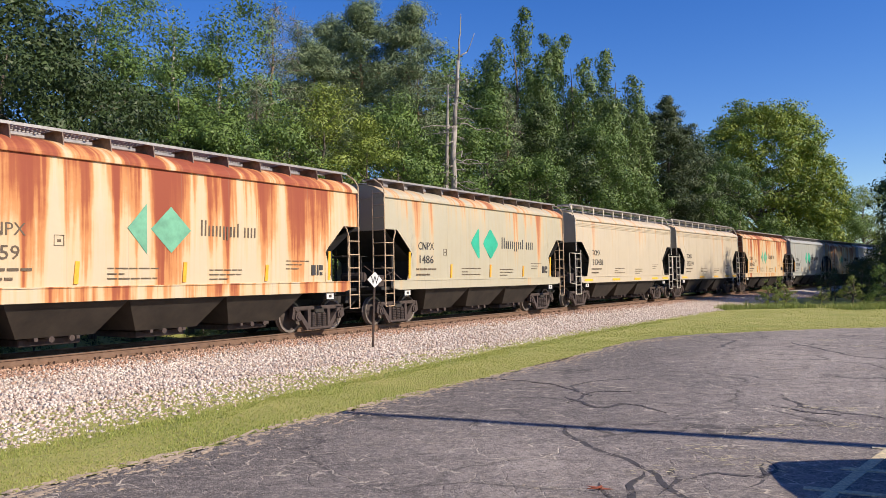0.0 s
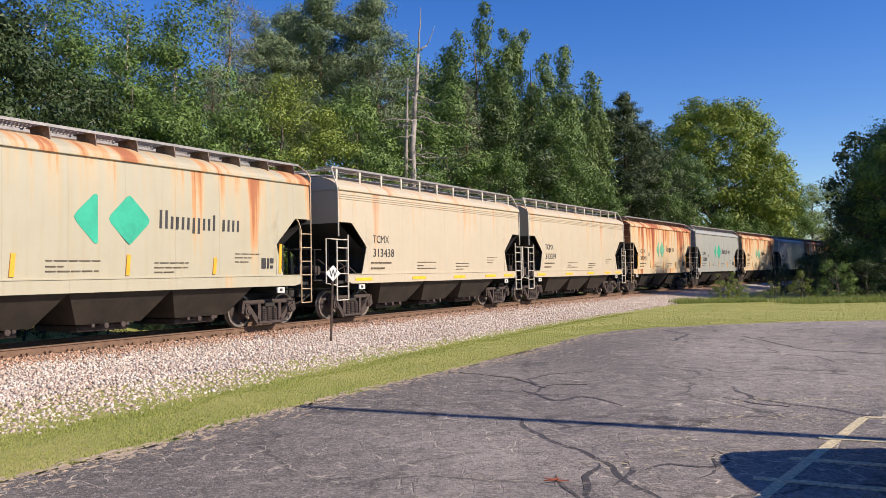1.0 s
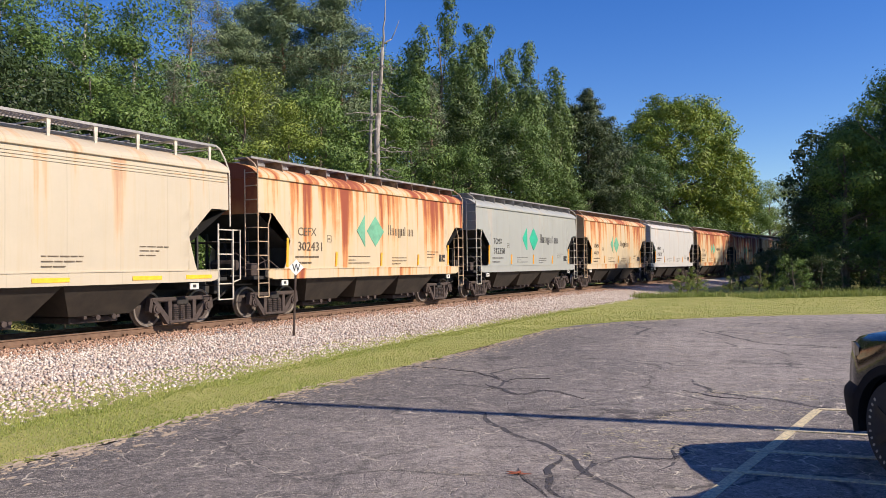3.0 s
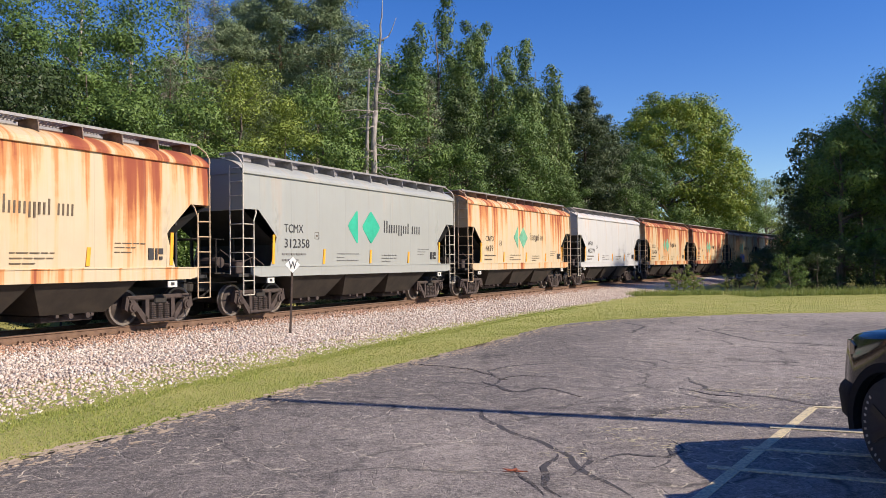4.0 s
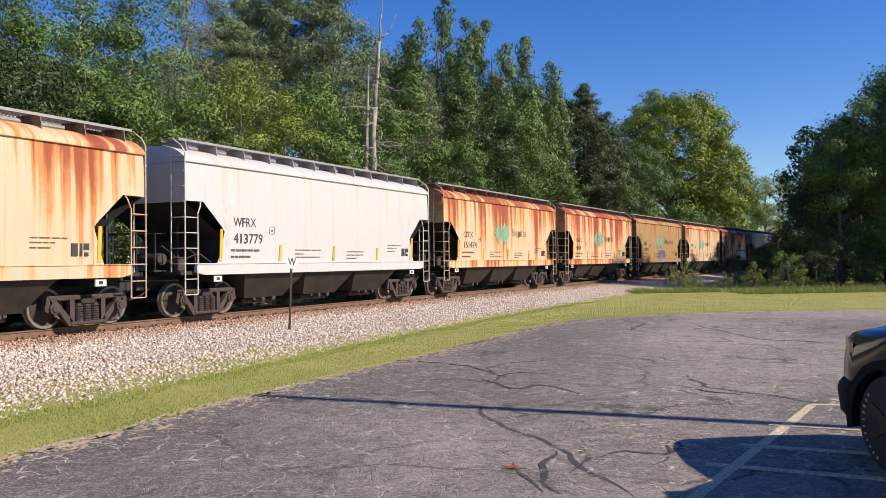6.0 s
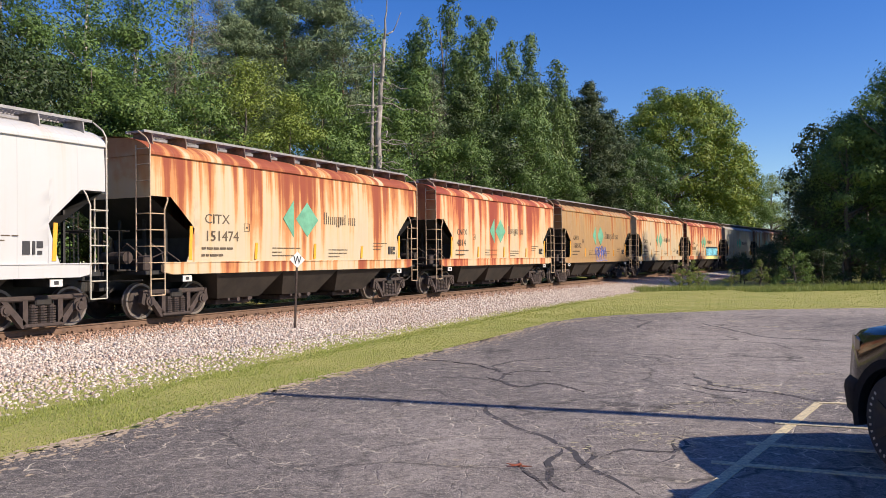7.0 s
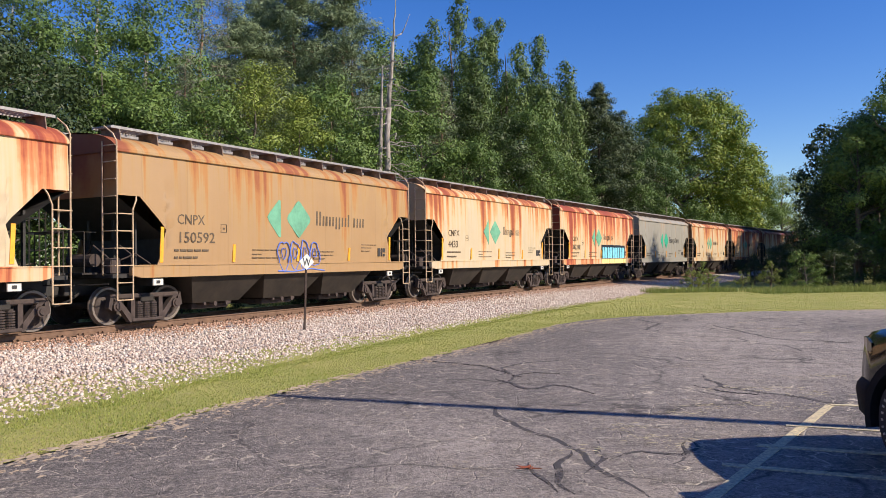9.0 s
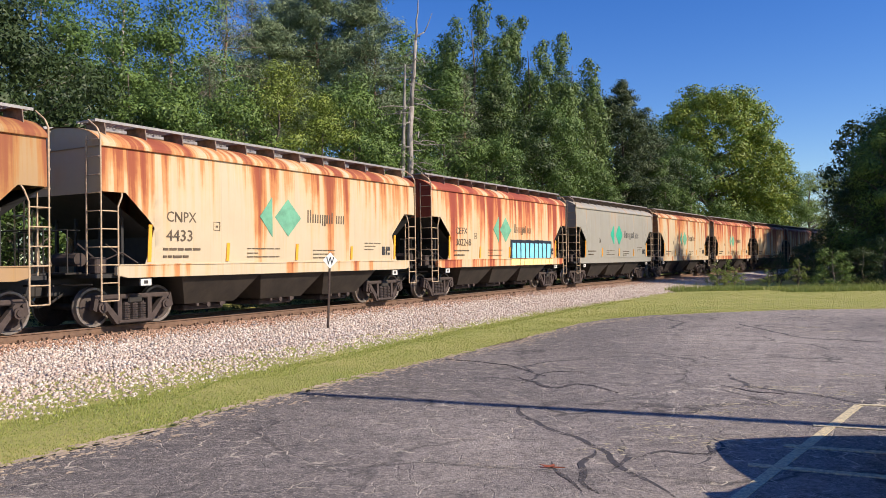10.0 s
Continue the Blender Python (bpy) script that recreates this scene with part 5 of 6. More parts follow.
def conifer(seed, h, spread, leaf, bark, low=0.3, whorls=15, per=70, size=0.16, pointed=False, bare=0.0, name="pine_tree", label="", lean=0.0, twigs=0, slim=0.2):
    rng = np.random.default_rng(seed)
    root = new(name)
    bm = bmesh.new()
    branch(bm, (0, 0, -0.3), (lean * h, 0, h * 0.98), 0.014 * h + 0.05, 0.02, rng, 0.02, 6, 8)
    dry = bmesh.new()
    cen, rad = [], []
    for k in range(whorls):
        f = k / (whorls - 1)
        z = h * (low + (0.97 - low) * f)
        z0 = z
        ln = spread * ((1 - f ** 2.1) ** 0.85 + 0.02 if pointed else (0.55 + 0.6 * math.sin(math.pi * min(1, f * 0.9 + 0.12))) * (1.05 - 0.75 * f * f))
        for j in range(6 if not pointed else 7):
            a = rng.uniform(0, 2 * math.pi)
            l2 = ln * rng.uniform(0.45, 1.15)
            z = z0 + rng.normal(0, 0.4) * h / whorls
            rise = rng.uniform(-0.12, 0.22) * l2
            tip = np.array([lean * z + math.cos(a) * l2, math.sin(a) * l2, z + rise])
            branch(bm, (lean * z, 0, z - 0.1), tip, 0.035 * (1.2 - f), 0.008, rng, 0.1, 3, 4)
            for _ in range(twigs):
                q = Vector((lean * z, 0, z - 0.1)).lerp(Vector(tip), rng.uniform(0.3, 1.0))
                branch(dry, q, q + Vector(rng.normal(0, 0.42, 3)) + Vector((0, 0, -0.15)), 0.013, 0.006, rng, 0.3, 2, 3)
            if rng.random() < bare:
                continue
            for q in np.linspace(0.45, 1.0, 3 if l2 > 1 else 2):
                cen.append(np.array([lean * z, 0, z]) * (1 - q) + tip * q)
                rad.append(h * rng.uniform(0.032, 0.058) * (1.0 - 0.35 * f if pointed else 1.0))
    part("trunk", to_mesh("trunk", bm, True), bark, root)
    if twigs:
        tagged(part("twig_spray", to_mesh("twig_spray", dry), M_TWIG, root, "bare grey twigs"), kind="stuff")
    else:
        dry.free()
    v, f, ways = leaf_cards(rng, cen, rad, per, size, 0.62, slim)
    part("crown", crown_mesh(v, f, ways), leaf, root)
    return tagged(root, label, "tree")


def snag(seed, h):
    """Dead double trunk with broken side branches."""
    rng = np.random.default_rng(seed)
    root = new("dead_tree")
    bm = bmesh.new()
    branch(bm, (0, 0, -0.3), (0.35, 0, h * 0.62), 0.22, 0.15, rng, 0.012, 7, 8)
    branch(bm, (0.35, 0, h * 0.62), (0.60, 0, h * 0.84), 0.13, 0.09, rng, 0.02, 4, 7)
    branch(bm, (0.60, 0, h * 0.84), (0.80, 0, h), 0.075, 0.015, rng, 0.06, 5, 6)
    branch(bm, (0.60, 0, h * 0.85), (1.1, 0.1, h * 0.87), 0.05, 0.035, rng, 0.1, 2, 5)
    branch(bm, (1.1, 0.1, h * 0.87), (1.55, 0.1, h * 0.935), 0.035, 0.012, rng, 0.15, 3, 5)
    branch(bm, (-0.50, -0.1, -0.3), (-0.18, -0.1, h * 0.42), 0.20, 0.14, rng, 0.015, 6, 8)
    branch(bm, (-0.18, -0.1, h * 0.42), (0.02, 0.0, h * 0.76), 0.135, 0.04, rng, 0.03, 4, 7)
    part("trunk", to_mesh("trunk", bm, True), M_SNAG, root)
    for k in range(52):
        z = h * (0.20 + 0.62 * k / 52)
        a = (0.0 if rng.random() < 0.68 else math.pi) + rng.normal(0, 0.8)
        ln = rng.uniform(0.5, 2.6) * (1 if k < 38 else 0.6)
        x0 = 0.35 * z / (h * 0.62)
        tip = Vector((x0 + math.cos(a) * ln, math.sin(a) * ln, z + rng.uniform(-0.45, 0.05) * ln))
        bm = bmesh.new()
        branch(bm, (x0, 0, z), tip, 0.042, 0.014, rng, 0.25, 4, 5)
        for _ in range(3):
            q = Vector((x0, 0, z)).lerp(tip, rng.uniform(0.4, 0.95))
            branch(bm, q, q + Vector(rng.normal(0, 0.28, 3)) + Vector((0, 0, -0.06)), 0.012, 0.006, rng, 0.3, 2, 4)
        part("branch", to_mesh("branch", bm), M_SNAG, root)
    return tagged(root, "bleached dead forked tree with bare broken branches", "tree")


def at(x, y, turn=0.0, size=1.0):
    s, l = beside(x, y)
    return pose(x, y, ground_z(s, l) - 0.05, 0, 0, turn) @ Matrix.Scale(size, 4)


def build_trees():
    # first of each kind, then their copies as (kind, x, y, height)
    kinds = {}
    def kind(key, h, ob):
        kinds[key] = (h, ob)
    kind("green", 12, broadleaf(1, 12, 3.5, L_GREEN, M_BARK, 56, 400, 0.080, 0.10, 0.45, label="leafy green deciduous tree at the woods' edge", rc=1.35))
    kind("green2", 12, broadleaf(2, 12, 2.9, L_GREEN, M_BARK, 50, 400, 0.080, 0.14, 0.6, label="tall green deciduous tree with an uneven crown", rc=1.3))
    kind("dark", 12, broadleaf(3, 12, 3.8, L_DARK, M_BARK, 62, 370, 0.084, 0.06, 0.4, label="dense dark green deciduous tree", rc=1.35))
    kind("far", 12, broadleaf(15, 12, 3.8, L_DARK, M_BARK, 50, 110, 0.17, 0.06, 0.4, label="dark green filler tree added deep in the woods", rc=1.35))
    kind("bright", 12, broadleaf(4, 12, 3.4, L_BRIGHT, M_BARK, 64, 360, 0.068, 0.04, 0.45, label="yellow-green leafy young tree", rc=1.25))
    kind("maple", 20, broadleaf(5, 20, 8.8, L_MAPLE, M_BARK, 250, 330, 0.15, 0.02, 0.10, label="large rounded maple with green to yellow-green leaves", rc=1.1))
    kind("airy", 15, broadleaf(6, 15, 3.2, L_GREEN, M_PALEBARK, 44, 330, 0.076, 0.28, 0.7, label="thin-crowned tall tree with a pale trunk", rc=1.0))
    kind("plume", 20, broadleaf(7, 20, 3.9, L_ASH, M_BARK, 150, 230, 0.125, 0.08, 0.85, label="tall feathery ash tree against the sky", rc=1.0, leaders=5))
    kind("pine", 18, conifer(8, 18, 3.5, L_PINE, M_PINEBARK, 0.5, 13, 150, 0.14, False, 0.04, label="white pine with a bare orange trunk", lean=0.08))
    kind("deadpine", 17, conifer(9, 17, 3.0, L_PINE, M_PINEBARK, 0.2, 16, 60, 0.13, False, 0.55, label="half-dead pine with sparse needles and bare grey twigs", twigs=9))
    kind("spruce", 20, conifer(10, 20, 6.8, L_SPRUCE, M_BARK, 0.05, 30, 70, 0.20, True, 0.03, label="dark grey-green spruce with dense boughs", name="spruce_tree"))
    kind("bush", 4, broadleaf(11, 4, 2.1, L_GREEN, M_BARK, 34, 120, 0.062, 0.0, 0.4, name="bush", label="green bush beside the railway", rc=2.1))
    kind("bush2", 4, broadleaf(12, 4, 2.0, L_DARK, M_BARK, 30, 100, 0.066, 0.0, 0.5, name="bush", label="leafy bush with leaf colour darkened for shade", rc=2.1))
    kind("weed", 1.4, broadleaf(13, 1.4, 0.8, L_TALL, M_BARK, 40, 58, 0.026, 0.0, 0.8, name="shrub", label="pale scrubby weeds at the ballast edge", rc=1.3))
    # beyond the train
    near_belt = [
        ("dark", -14.7, 24.9, 10.7), ("dark", -15.3, 29.3, 13.1), ("dark", -13.4, 28.7, 11.8), ("airy", -14.2, 34.7, 14.5), ("green2", -19.3, 45.0, 13.0), ("dark", -12.0, 32.5, 9.5),
        ("airy", -14.7, 41.2, 16.4), ("green2", -10.8, 32.7, 10.7), ("green", -10.2, 33.5, 9.6), ("airy", -11.3, 42.6, 17.1), ("green2", -14.9, 51.6, 13.5), ("deadpine", -10.4, 49.2, 17.9),
        ("deadpine", -9.0, 38.9, 11.2), ("green", -13.0, 54.3, 14.0),
    ]
    # beyond the train
    pine_belt = [
        ("deadpine", -10.4, 58.0, 20.0), ("pine", -8.8, 53.3, 17.4), ("bright", -5.7, 38.4, 11.4), ("green", -7.3, 37.9, 10.0), ("green", -8.9, 33.6, 9.4), ("pine", -5.6, 57.8, 20.7),
        ("pine", -3.2, 57.7, 20.6), ("pine", -7.7, 65.3, 22.0), ("green", -2.4, 43.2, 11.9), ("bright", -3.8, 39.4, 9.8), ("deadpine", -1.6, 56.6, 16.5), ("green2", -1.0, 67.8, 20.4),
        ("green2", 3.1, 54.5, 14.3), ("green", 0.3, 47.2, 11.6),
    ]
    # beyond the train
    ash_belt = [
        ("dark", 2.7, 76.1, 20.9), ("green2", 5.1, 72.6, 20.6), ("plume", 6.5, 67.8, 24.0), ("plume", 10.1, 79.4, 24.8), ("plume", 12.2, 73.8, 23.7), ("plume", 17.4, 79.1, 23.7),
        ("dark", 8.3, 65.2, 16.0), ("deadpine", 5.1, 60.9, 15.4), ("green", 12.5, 67.6, 15.2), ("dark", 17.0, 88.4, 22.5), ("dark", 20.8, 86.7, 20.7), ("green", 6.3, 55.6, 10.7),
        ("green", 19.9, 77.8, 11.0), ("dark", 28.5, 92.5, 15.5),
    ]
    # beyond the train
    far_belt = [
        ("spruce", 24.4, 85.5, 20.6), ("dark", 30.2, 105.0, 22.0), ("green2", 29.4, 86.4, 12.5), ("green", 35.3, 95.6, 16.2), ("dark", 34.3, 106.9, 20.2), ("maple", 47.4, 118.0, 27.5),
        ("green", 60.0, 139.0, 20.5), ("green", 65.7, 135.7, 19.6), ("green2", 77.6, 153.0, 15.7), ("bright", 90.5, 171.9, 19.4), ("bright", 107.3, 193.9, 22.5), ("green", 52.5, 117.7, 13.8),
        ("green", 58.9, 123.6, 12.5),
    ]
    # on the lot side; x 42 and 50 are unseen, added for shade
    lot_edge_belt = [
        ("dark", 28.6, 48.5, 7.6), ("green", 29.4, 46.5, 11.2), ("green", 31.8, 45.5, 14.2), ("green", 34.8, 45.0, 15.2), ("dark", 42.0, 40.0, 16.0), ("far", 50.0, 42.0, 18.0),
        ("dark", 37.5, 48.5, 17.0), ("green", 33.0, 42.2, 8.5), ("dark", 38.5, 44.5, 16.0), ("far", 33.0, 53.0, 10.0), ("far", 38.0, 58.0, 11.5), ("far", 41.0, 66.0, 8.5),
        ("far", 44.0, 62.0, 11.0), ("far", 47.5, 70.0, 12.0), ("dark", 38.6, 64.0, 7.5), ("far", 46.0, 77.0, 11.5), ("far", 53.0, 88.0, 12.0), ("far", 45.0, 74.0, 10.0),
    ]
    # on the lot side: unseen trees added to shade the far cars
    hidden_shade_belt = [
        ("far", 50.0, 82.0, 16.5), ("far", 53.0, 78.0, 17.5), ("far", 57.0, 86.0, 17.5), ("far", 43.0, 50.0, 17.0), ("far", 48.0, 60.0, 17.0), ("far", 70.0, 103.0, 15.5),
        ("far", 77.0, 111.0, 16.0), ("far", 74.0, 98.0, 17.0), ("far", 65.0, 92.0, 16.0), ("far", 56.0, 88.0, 15.0), ("far", 62.0, 96.0, 15.0), ("far", 60.0, 72.0, 18.0),
        ("far", 55.0, 72.0, 16.5), ("far", 62.0, 80.0, 20.0), ("far", 68.0, 87.0, 20.0), ("far", 46.0, 38.0, 15.0), ("far", 54.0, 34.0, 16.0),
    ]
    where = near_belt + pine_belt + ash_belt + far_belt + lot_edge_belt + hidden_shade_belt
    rng = random.Random(21)
    used = set()
    for key, x, y, h in where:
        h0, ob = kinds[key]
        m = at(x, y, rng.uniform(0, 360), h / h0)
        if key in used:
            copy_thing(ob, m @ Matrix.Scale(1 / ob.scale.x, 4))
        else:
            used.add(key)
            ob.matrix_basis = m
    def low(key, x, y, h):
        h0, ob = kinds[key]
        m = at(x, y, rng.uniform(0, 360), h / h0)
        if key in used:
            copy_thing(ob, m @ Matrix.Scale(1 / ob.scale.x, 4))
        else:
            used.add(key)
            ob.matrix_basis = m
    # hedge of undergrowth beyond the train
    for k in range(40):
        s = -2 + k * 3.6
        p, _ = line(s, -6.6 - 1.8 * rng.random())
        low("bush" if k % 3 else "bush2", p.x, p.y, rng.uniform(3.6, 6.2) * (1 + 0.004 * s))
    # undergrowth at the foot of the lot-side woods
    for k in range(15):
        x = 24.0 + 1.75 * k
        low("bush2" if k % 4 else "bush", x, 43.2 + 0.10 * (x - 24) + rng.uniform(-0.8, 0.8), rng.uniform(2.0, 3.8))
    for k in range(5):
        s = 72 + 6.5 * k
        p, _ = line(s, 8.2 + 1.6 * rng.random() + 0)
        low("bush2", p.x, p.y, rng.uniform(1.6, 3.0))
    for x, y, h in ((26.1, 54.0, 2.3), (25.0, 51.2, 1.8), (27.4, 52.4, 2.5), (28.6, 54.8, 2.9), (29.8, 57.0, 3.1), (30.6, 52.2, 3.3), (32.0, 60.5, 3.2), (35.0, 66.0, 3.4), (26.6, 50.0, 1.9)):
        low("bush2", x, y, h)
    for x, y, h in ((18.2, 44.0, 1.7), (17.6, 43.6, 1.2), (19.0, 44.6, 1.3), (22.9, 45.0, 1.7), (21.5, 45.5, 1.1), (25, 44.0, 1.2)):
        low("weed", x, y, h)
    # Added row of dark bushes, standing in for shade under the cars.
    for k in range(42):
        p, _ = line(3 + 1.4 * k, -4.5 - 0.9 * rng.random())
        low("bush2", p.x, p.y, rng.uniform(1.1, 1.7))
    sn = snag(14, 16.7)
    sn.matrix_basis = at(0.42, 44.3, 0)


build_trees()


# ---------------------------------------------------------------- parked car and pole
def build_suv():
    root = new("parked_suv")
    tagged(root, "black sport utility vehicle parked nose to the railway", "car")
    paint = Nodes("black_blue_metallic_paint")
    paint.p.inputs["Coat Weight"].default_value = 0.15
    paint.p.inputs["Coat Roughness"].default_value = 0.04
    mp = paint.done((0.005, 0.006, 0.010), 0.14, 0.0)
    plastic = plain("dark_grey_cladding_plastic", (0.012, 0.012, 0.013), 0.8, 0, 0.15, 20)
    plastic.node_tree.nodes["Principled BSDF"].inputs["Specular IOR Level"].default_value = 0.2
    well = plain("black_wheel_well", (0.006, 0.006, 0.006), 0.95, 0, 0.2, 20)
    rubber = plain("tyre_rubber", (0.030, 0.029, 0.028), 0.8, 0, 0.2, 30)
    rim = plain("black_alloy_rim", (0.03, 0.03, 0.032), 0.35, 0.6, 0.1, 20)
    lens = Nodes("headlight_lens")
    ml = lens.done((0.34, 0.25, 0.13), 0.12, 0.35)
    glass = Nodes("dark_window_glass")
    mg = glass.done((0.012, 0.014, 0.016), 0.04)

    def loft(name, stations, mat, smooth=True):
        bm = bmesh.new()
        rings = []
        for y, pts in stations:
            ring = [bm.verts.new((x, y, z)) for x, z in pts] + [bm.verts.new((-x, y, z)) for x, z in pts[::-1]]
            rings.append(ring)
        n = len(rings[0])
        for a, b in zip(rings, rings[1:]):
            for k in range(n):
                bm.faces.new((a[k], a[(k + 1) % n], b[(k + 1) % n], b[k]))
        bm.faces.new(rings[0])
        bm.faces.new(rings[-1][::-1])
        return part(name, to_mesh(name, bm, smooth), mat, root)

    def ring(w, zb, zt, crown=0.04):
        return [(w * 0.86, zb), (w * 0.97, zb + 0.1), (w, zb + 0.28), (w * 0.985, (zb + zt) / 2 + 0.12), (w * 0.955, zt - 0.07), (w * 0.88, zt - 0.012), (w * 0.45, zt + crown)]
    body = loft("body", [(2.36, ring(0.60, 0.46, 0.86)), (2.31, ring(0.72, 0.42, 0.97)), (2.18, ring(0.84, 0.40, 1.03)), (1.95, ring(0.925, 0.38, 1.07)), (1.45, ring(0.95, 0.74, 1.11)), (0.98, ring(0.955, 0.36, 1.15)),
                         (0.6, ring(0.955, 0.34, 1.17)), (-0.8, ring(0.955, 0.34, 1.19)), (-1.5, ring(0.955, 0.70, 1.20)), (-2.1, ring(0.93, 0.42, 1.2)), (-2.36, ring(0.82, 0.48, 1.15))], mp)
    loft("cabin", [(0.85, [(0.86, 1.12), (0.84, 1.15), (0.8, 1.17)]), (0.15, [(0.87, 1.14), (0.76, 1.55), (0.68, 1.68)]), (-0.3, [(0.88, 1.14), (0.74, 1.62), (0.62, 1.76)]), (-1.6, [(0.88, 1.14), (0.74, 1.62), (0.62, 1.76)]), (-2.25, [(0.84, 1.14), (0.72, 1.5), (0.6, 1.66)])], mg)
    loft("roof_panel", [(-0.2, [(0.70, 1.70), (0.66, 1.76), (0.4, 1.79)]), (-1.7, [(0.70, 1.70), (0.66, 1.77), (0.4, 1.80)]), (-2.2, [(0.66, 1.62), (0.6, 1.70), (0.4, 1.73)])], mp)
    loft("front_bumper", [(2.42, ring(0.50, 0.36, 0.60, 0)), (2.37, ring(0.72, 0.30, 0.66, 0)), (2.22, ring(0.87, 0.27, 0.70, 0)), (1.98, ring(0.962, 0.27, 0.71, 0)), (1.88, ring(0.965, 0.32, 0.70, 0))], plastic)
    for sx in (-1, 1):
        bm = bmesh.new()
        shell = [(0.50, 2.338), (0.685, 2.316), (0.805, 2.194), (0.86, 2.074), (0.90, 1.96)]
        tops = [0.95, 0.985, 1.0, 1.0, 0.97]
        outer = [[bm.verts.new((sx * x, y, z)) for z in (0.81 + 0.015 * k, tops[k] - 0.02)] for k, (x, y) in enumerate(shell)]
        inner = [[bm.verts.new((sx * (x - 0.06), y - 0.06, z)) for z in (0.81 + 0.015 * k, tops[k] - 0.02)] for k, (x, y) in enumerate(shell)]
        for k in range(4):
            bm.faces.new((outer[k][0], outer[k + 1][0], outer[k + 1][1], outer[k][1]))
            bm.faces.new((outer[k][1], outer[k + 1][1], inner[k + 1][1], inner[k][1]))
            bm.faces.new((outer[k][0], inner[k][0], inner[k + 1][0], outer[k + 1][0]))
        part("headlight", to_mesh("headlight", bm), ml, root, "clear headlight with amber corner")
        bm = bmesh.new()
        box(bm, min(sx * 0.95, sx * 1.12), max(sx * 0.95, sx * 1.12), 0.40, 0.56, 1.16, 1.32, 0.03)
        part("mirror", to_mesh("mirror", bm), mp, root)
        for wy in (1.45, -1.42):
            # cladding round the arch
            bm = bmesh.new()
            arc = [(wy + 0.49 * math.cos(a), 0.40 + 0.47 * math.sin(a)) for a in np.linspace(-0.25, math.pi + 0.25, 18)]
            inn = [(wy + 0.42 * math.cos(a), 0.40 + 0.40 * math.sin(a)) for a in np.linspace(-0.25, math.pi + 0.25, 18)]
            plate(bm, arc + inn[::-1], "x", sx * 0.90, sx * 0.985)
            part("wheel_arch", to_mesh("wheel_arch", bm), plastic, root)
            bm = bmesh.new()
            tube(bm, [(sx * 0.55, wy, 0.42), (sx * 0.90, wy, 0.42)], 0.43, 20)
            part("wheel_well", to_mesh("wheel_well", bm), well, root)
            bm = bmesh.new()
            tube(bm, [(sx * 0.70, wy, 0.385), (sx * 0.72, wy, 0.385), (sx * 0.76, wy, 0.385), (sx * 0.90, wy, 0.385), (sx * 0.955, wy, 0.385), (sx * 0.965, wy, 0.385)], [0.25, 0.36, 0.385, 0.385, 0.36, 0.25], 32)
            wheel = part("wheel", to_mesh("wheel", bm), rubber, root)
            bm = bmesh.new()
            for k in range(6):
                m = Matrix.Translation((sx * 0.955, wy, 0.385)) @ Matrix.Rotation(2 * math.pi * k / 6, 4, "X")
                box(bm, -0.02, 0.02, -0.03, 0.03, 0.03, 0.24, 0, m)
            tube(bm, [(sx * 0.93, wy, 0.385), (sx * 0.985, wy, 0.385)], 0.06, 12)
            part("rim", to_mesh("rim", bm), rim, wheel)
            for k in range(36):
                if k % 18 > 10:
                    continue
                bm = bmesh.new()
                m = Matrix.Translation((sx * 0.962, wy, 0.385)) @ Matrix.Rotation(0.5 + 2 * math.pi * k / 36, 4, "X")
                box(bm, -0.003, 0.006, -0.008, 0.008, 0.295, 0.318, 0, m)
                part("tyre_letter_bar", to_mesh("tyre_letter_bar", bm), M_PALE, wheel)
    root.matrix_basis = pose(4.90, 4.18, 0, 0, 0, 1.5)


def build_pole():
    root = new("utility_pole")
    tagged(root, "brown wooden utility pole at the lot's edge", "utility pole")
    bm = bmesh.new()
    tube(bm, [(0, 0, -0.5), (0, 0, 5), (0, 0, 9.4)], [0.125, 0.11, 0.085], 12)
    part("shaft", to_mesh("shaft", bm, True), M_POLE, root)
    d = 9.4 / math.tan(SUN_EL)
    root.location = (-1.35 + math.sin(SUN_AZ) * d, 10.13 + math.cos(SUN_AZ) * d, 0)


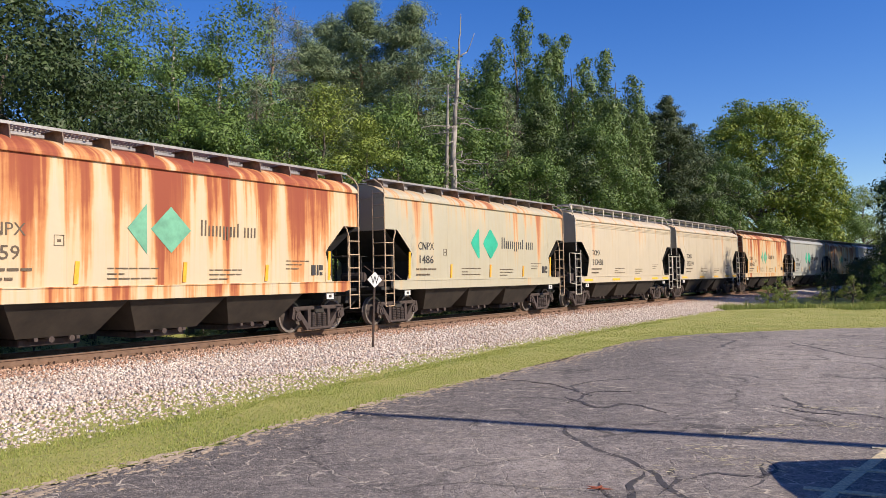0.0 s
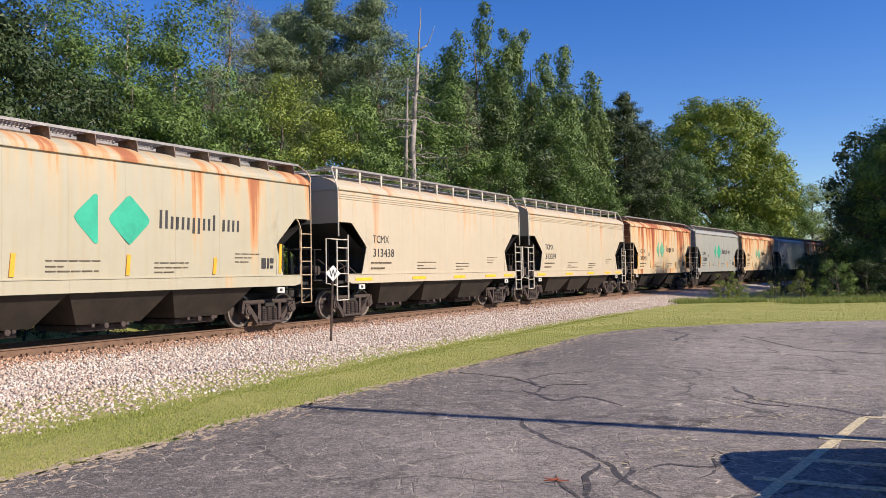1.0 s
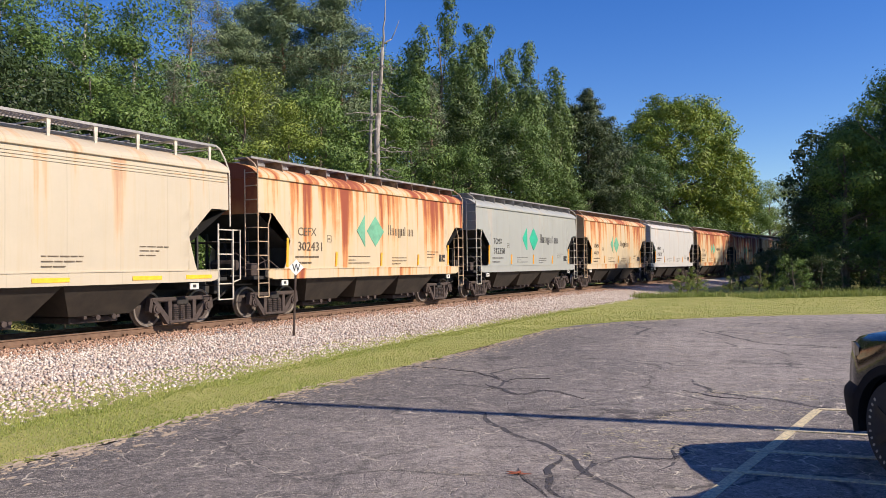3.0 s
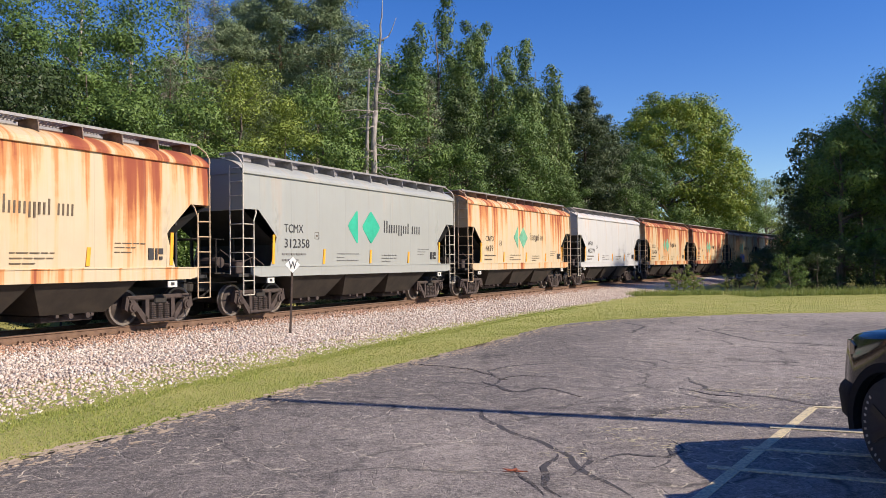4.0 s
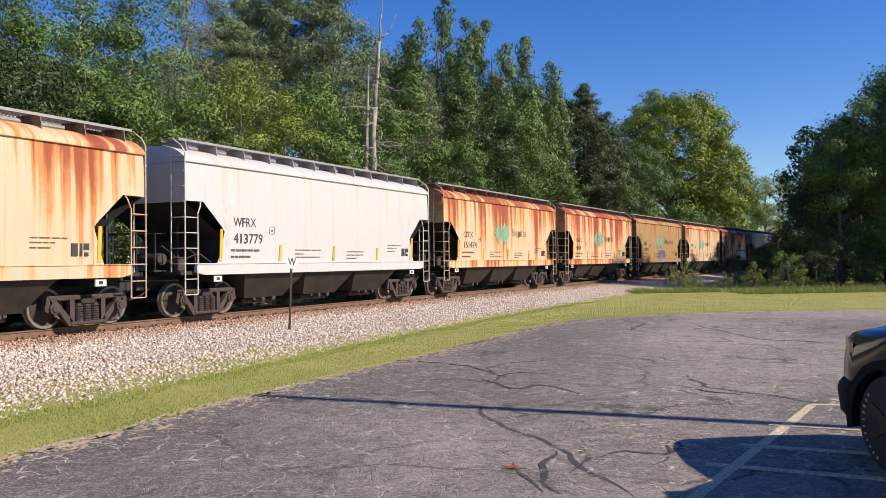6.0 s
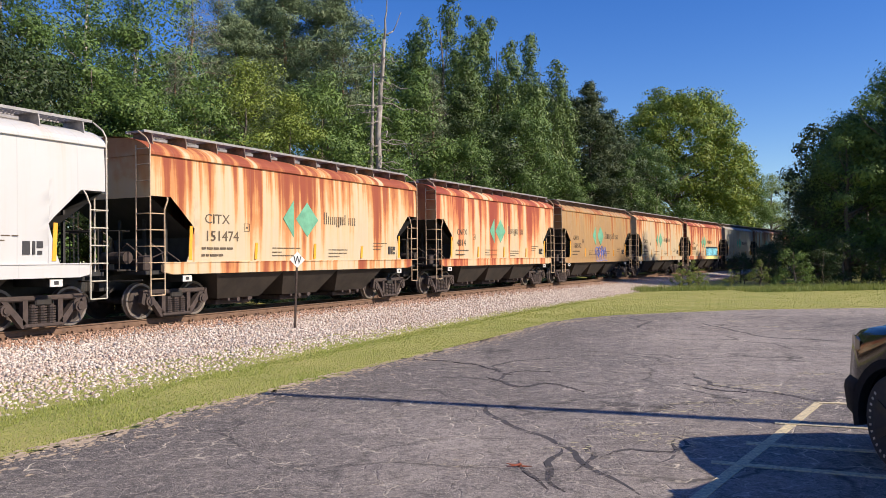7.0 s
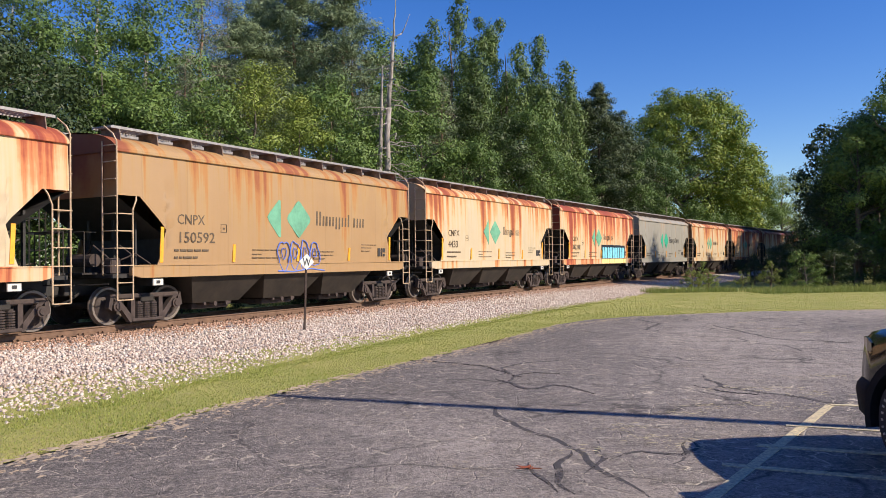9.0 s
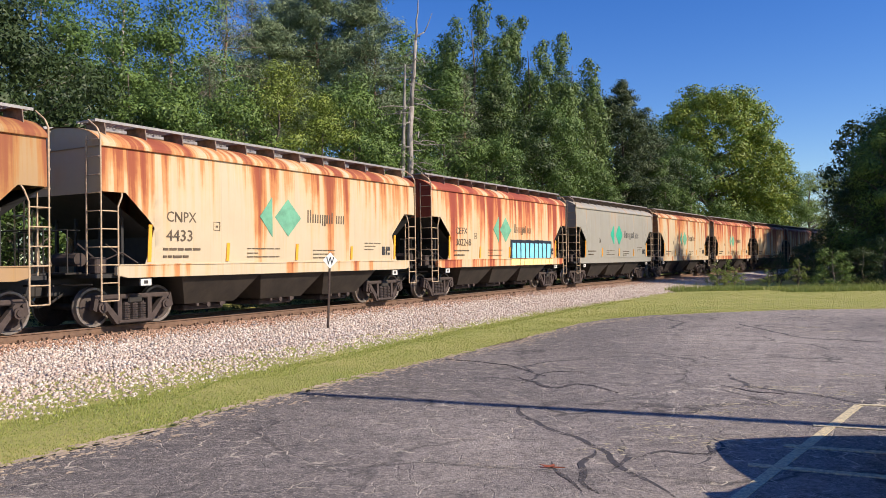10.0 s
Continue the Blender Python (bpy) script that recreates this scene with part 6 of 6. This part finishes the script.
def build_leaf():
    bm = bmesh.new()
    for k in range(5):
        a = 1.2 * k
        plate(bm, [(0.01 * k, 0), (0.05 * math.cos(a) + 0.02, 0.05 * math.sin(a)), (0.11 * math.cos(a), 0.10 * math.sin(a)), (0.05 * math.cos(a + 0.6), 0.05 * math.sin(a + 0.6))], "z", 0.002 + 0.006 * k, 0.006 + 0.006 * k)
    ob = part("fallen_leaf", to_mesh("fallen_leaf", bm), plain("red_brown_dead_leaf", (0.28, 0.07, 0.03), 0.8, 0, 0.3, 30))
    ob.location = (1.17, 6.22, 0.0)
    tagged(ob, "curled red-brown dead leaf on asphalt", "leaf")


build_suv()
build_pole()
build_leaf()


# ---------------------------------------------------------------- what moves
PITCH_LEN = 14.19
# small unevenness of the train's run, and of the couplings
SURGE = [(0.0, -0.14), (0.5, 0.11), (1.0, 0.07), (1.5, 0.03), (2.0, 0.12), (2.5, -0.32), (4.0, 0.23), (4.5, 0.15), (5.0, -0.24), (5.5, 0.15), (7.0, -0.3), (7.5, 0.13), (8.0, 0.25), (9.0, 0.24), (9.5, -0.36), (10.0, 0.06)]
SLACK = {-4: 0.04, -3: 0.14, -2: -0.11, -1: -0.20, 0: -0.15, 1: -0.12, 2: -0.09, 3: -0.07, 4: 0.18, 5: 0.14, 6: 0.13, 8: 0.1}


def head(t):
    """Place along the line of the car numbered 0."""
    u = (t - 5) / 5
    return 8.836 - 75.925 * u - 0.568 * u * u + 0.531 * u ** 3 + lerp(SURGE, t)


def car_pose(s):
    a, _ = line(s - 5.2)
    b, _ = line(s + 5.2)
    za, zb = rail_z(s - 5.2), rail_z(s + 5.2)
    d = b - a
    m = (a + b) / 2
    return pose(m.x, m.y, (za + zb) / 2, 0, -math.degrees(math.atan2(zb - za, d.length)), math.degrees(math.atan2(d.y, d.x)))


def motions():
    for k, car in CARS:
        walk(car, [(t / 4, car_pose(head(t / 4) + k * PITCH_LEN + SLACK.get(k, 0.0))) for t in range(41)])
    turns = [(f / FPS, math.degrees((head(0) - head(f / FPS)) / 0.457)) for f in range(301)]
    for w, x in WHEELS:
        walk(w, [(t, pose(x, 0, 0.457, 0, -a, 0)) for t, a in turns])


motions()
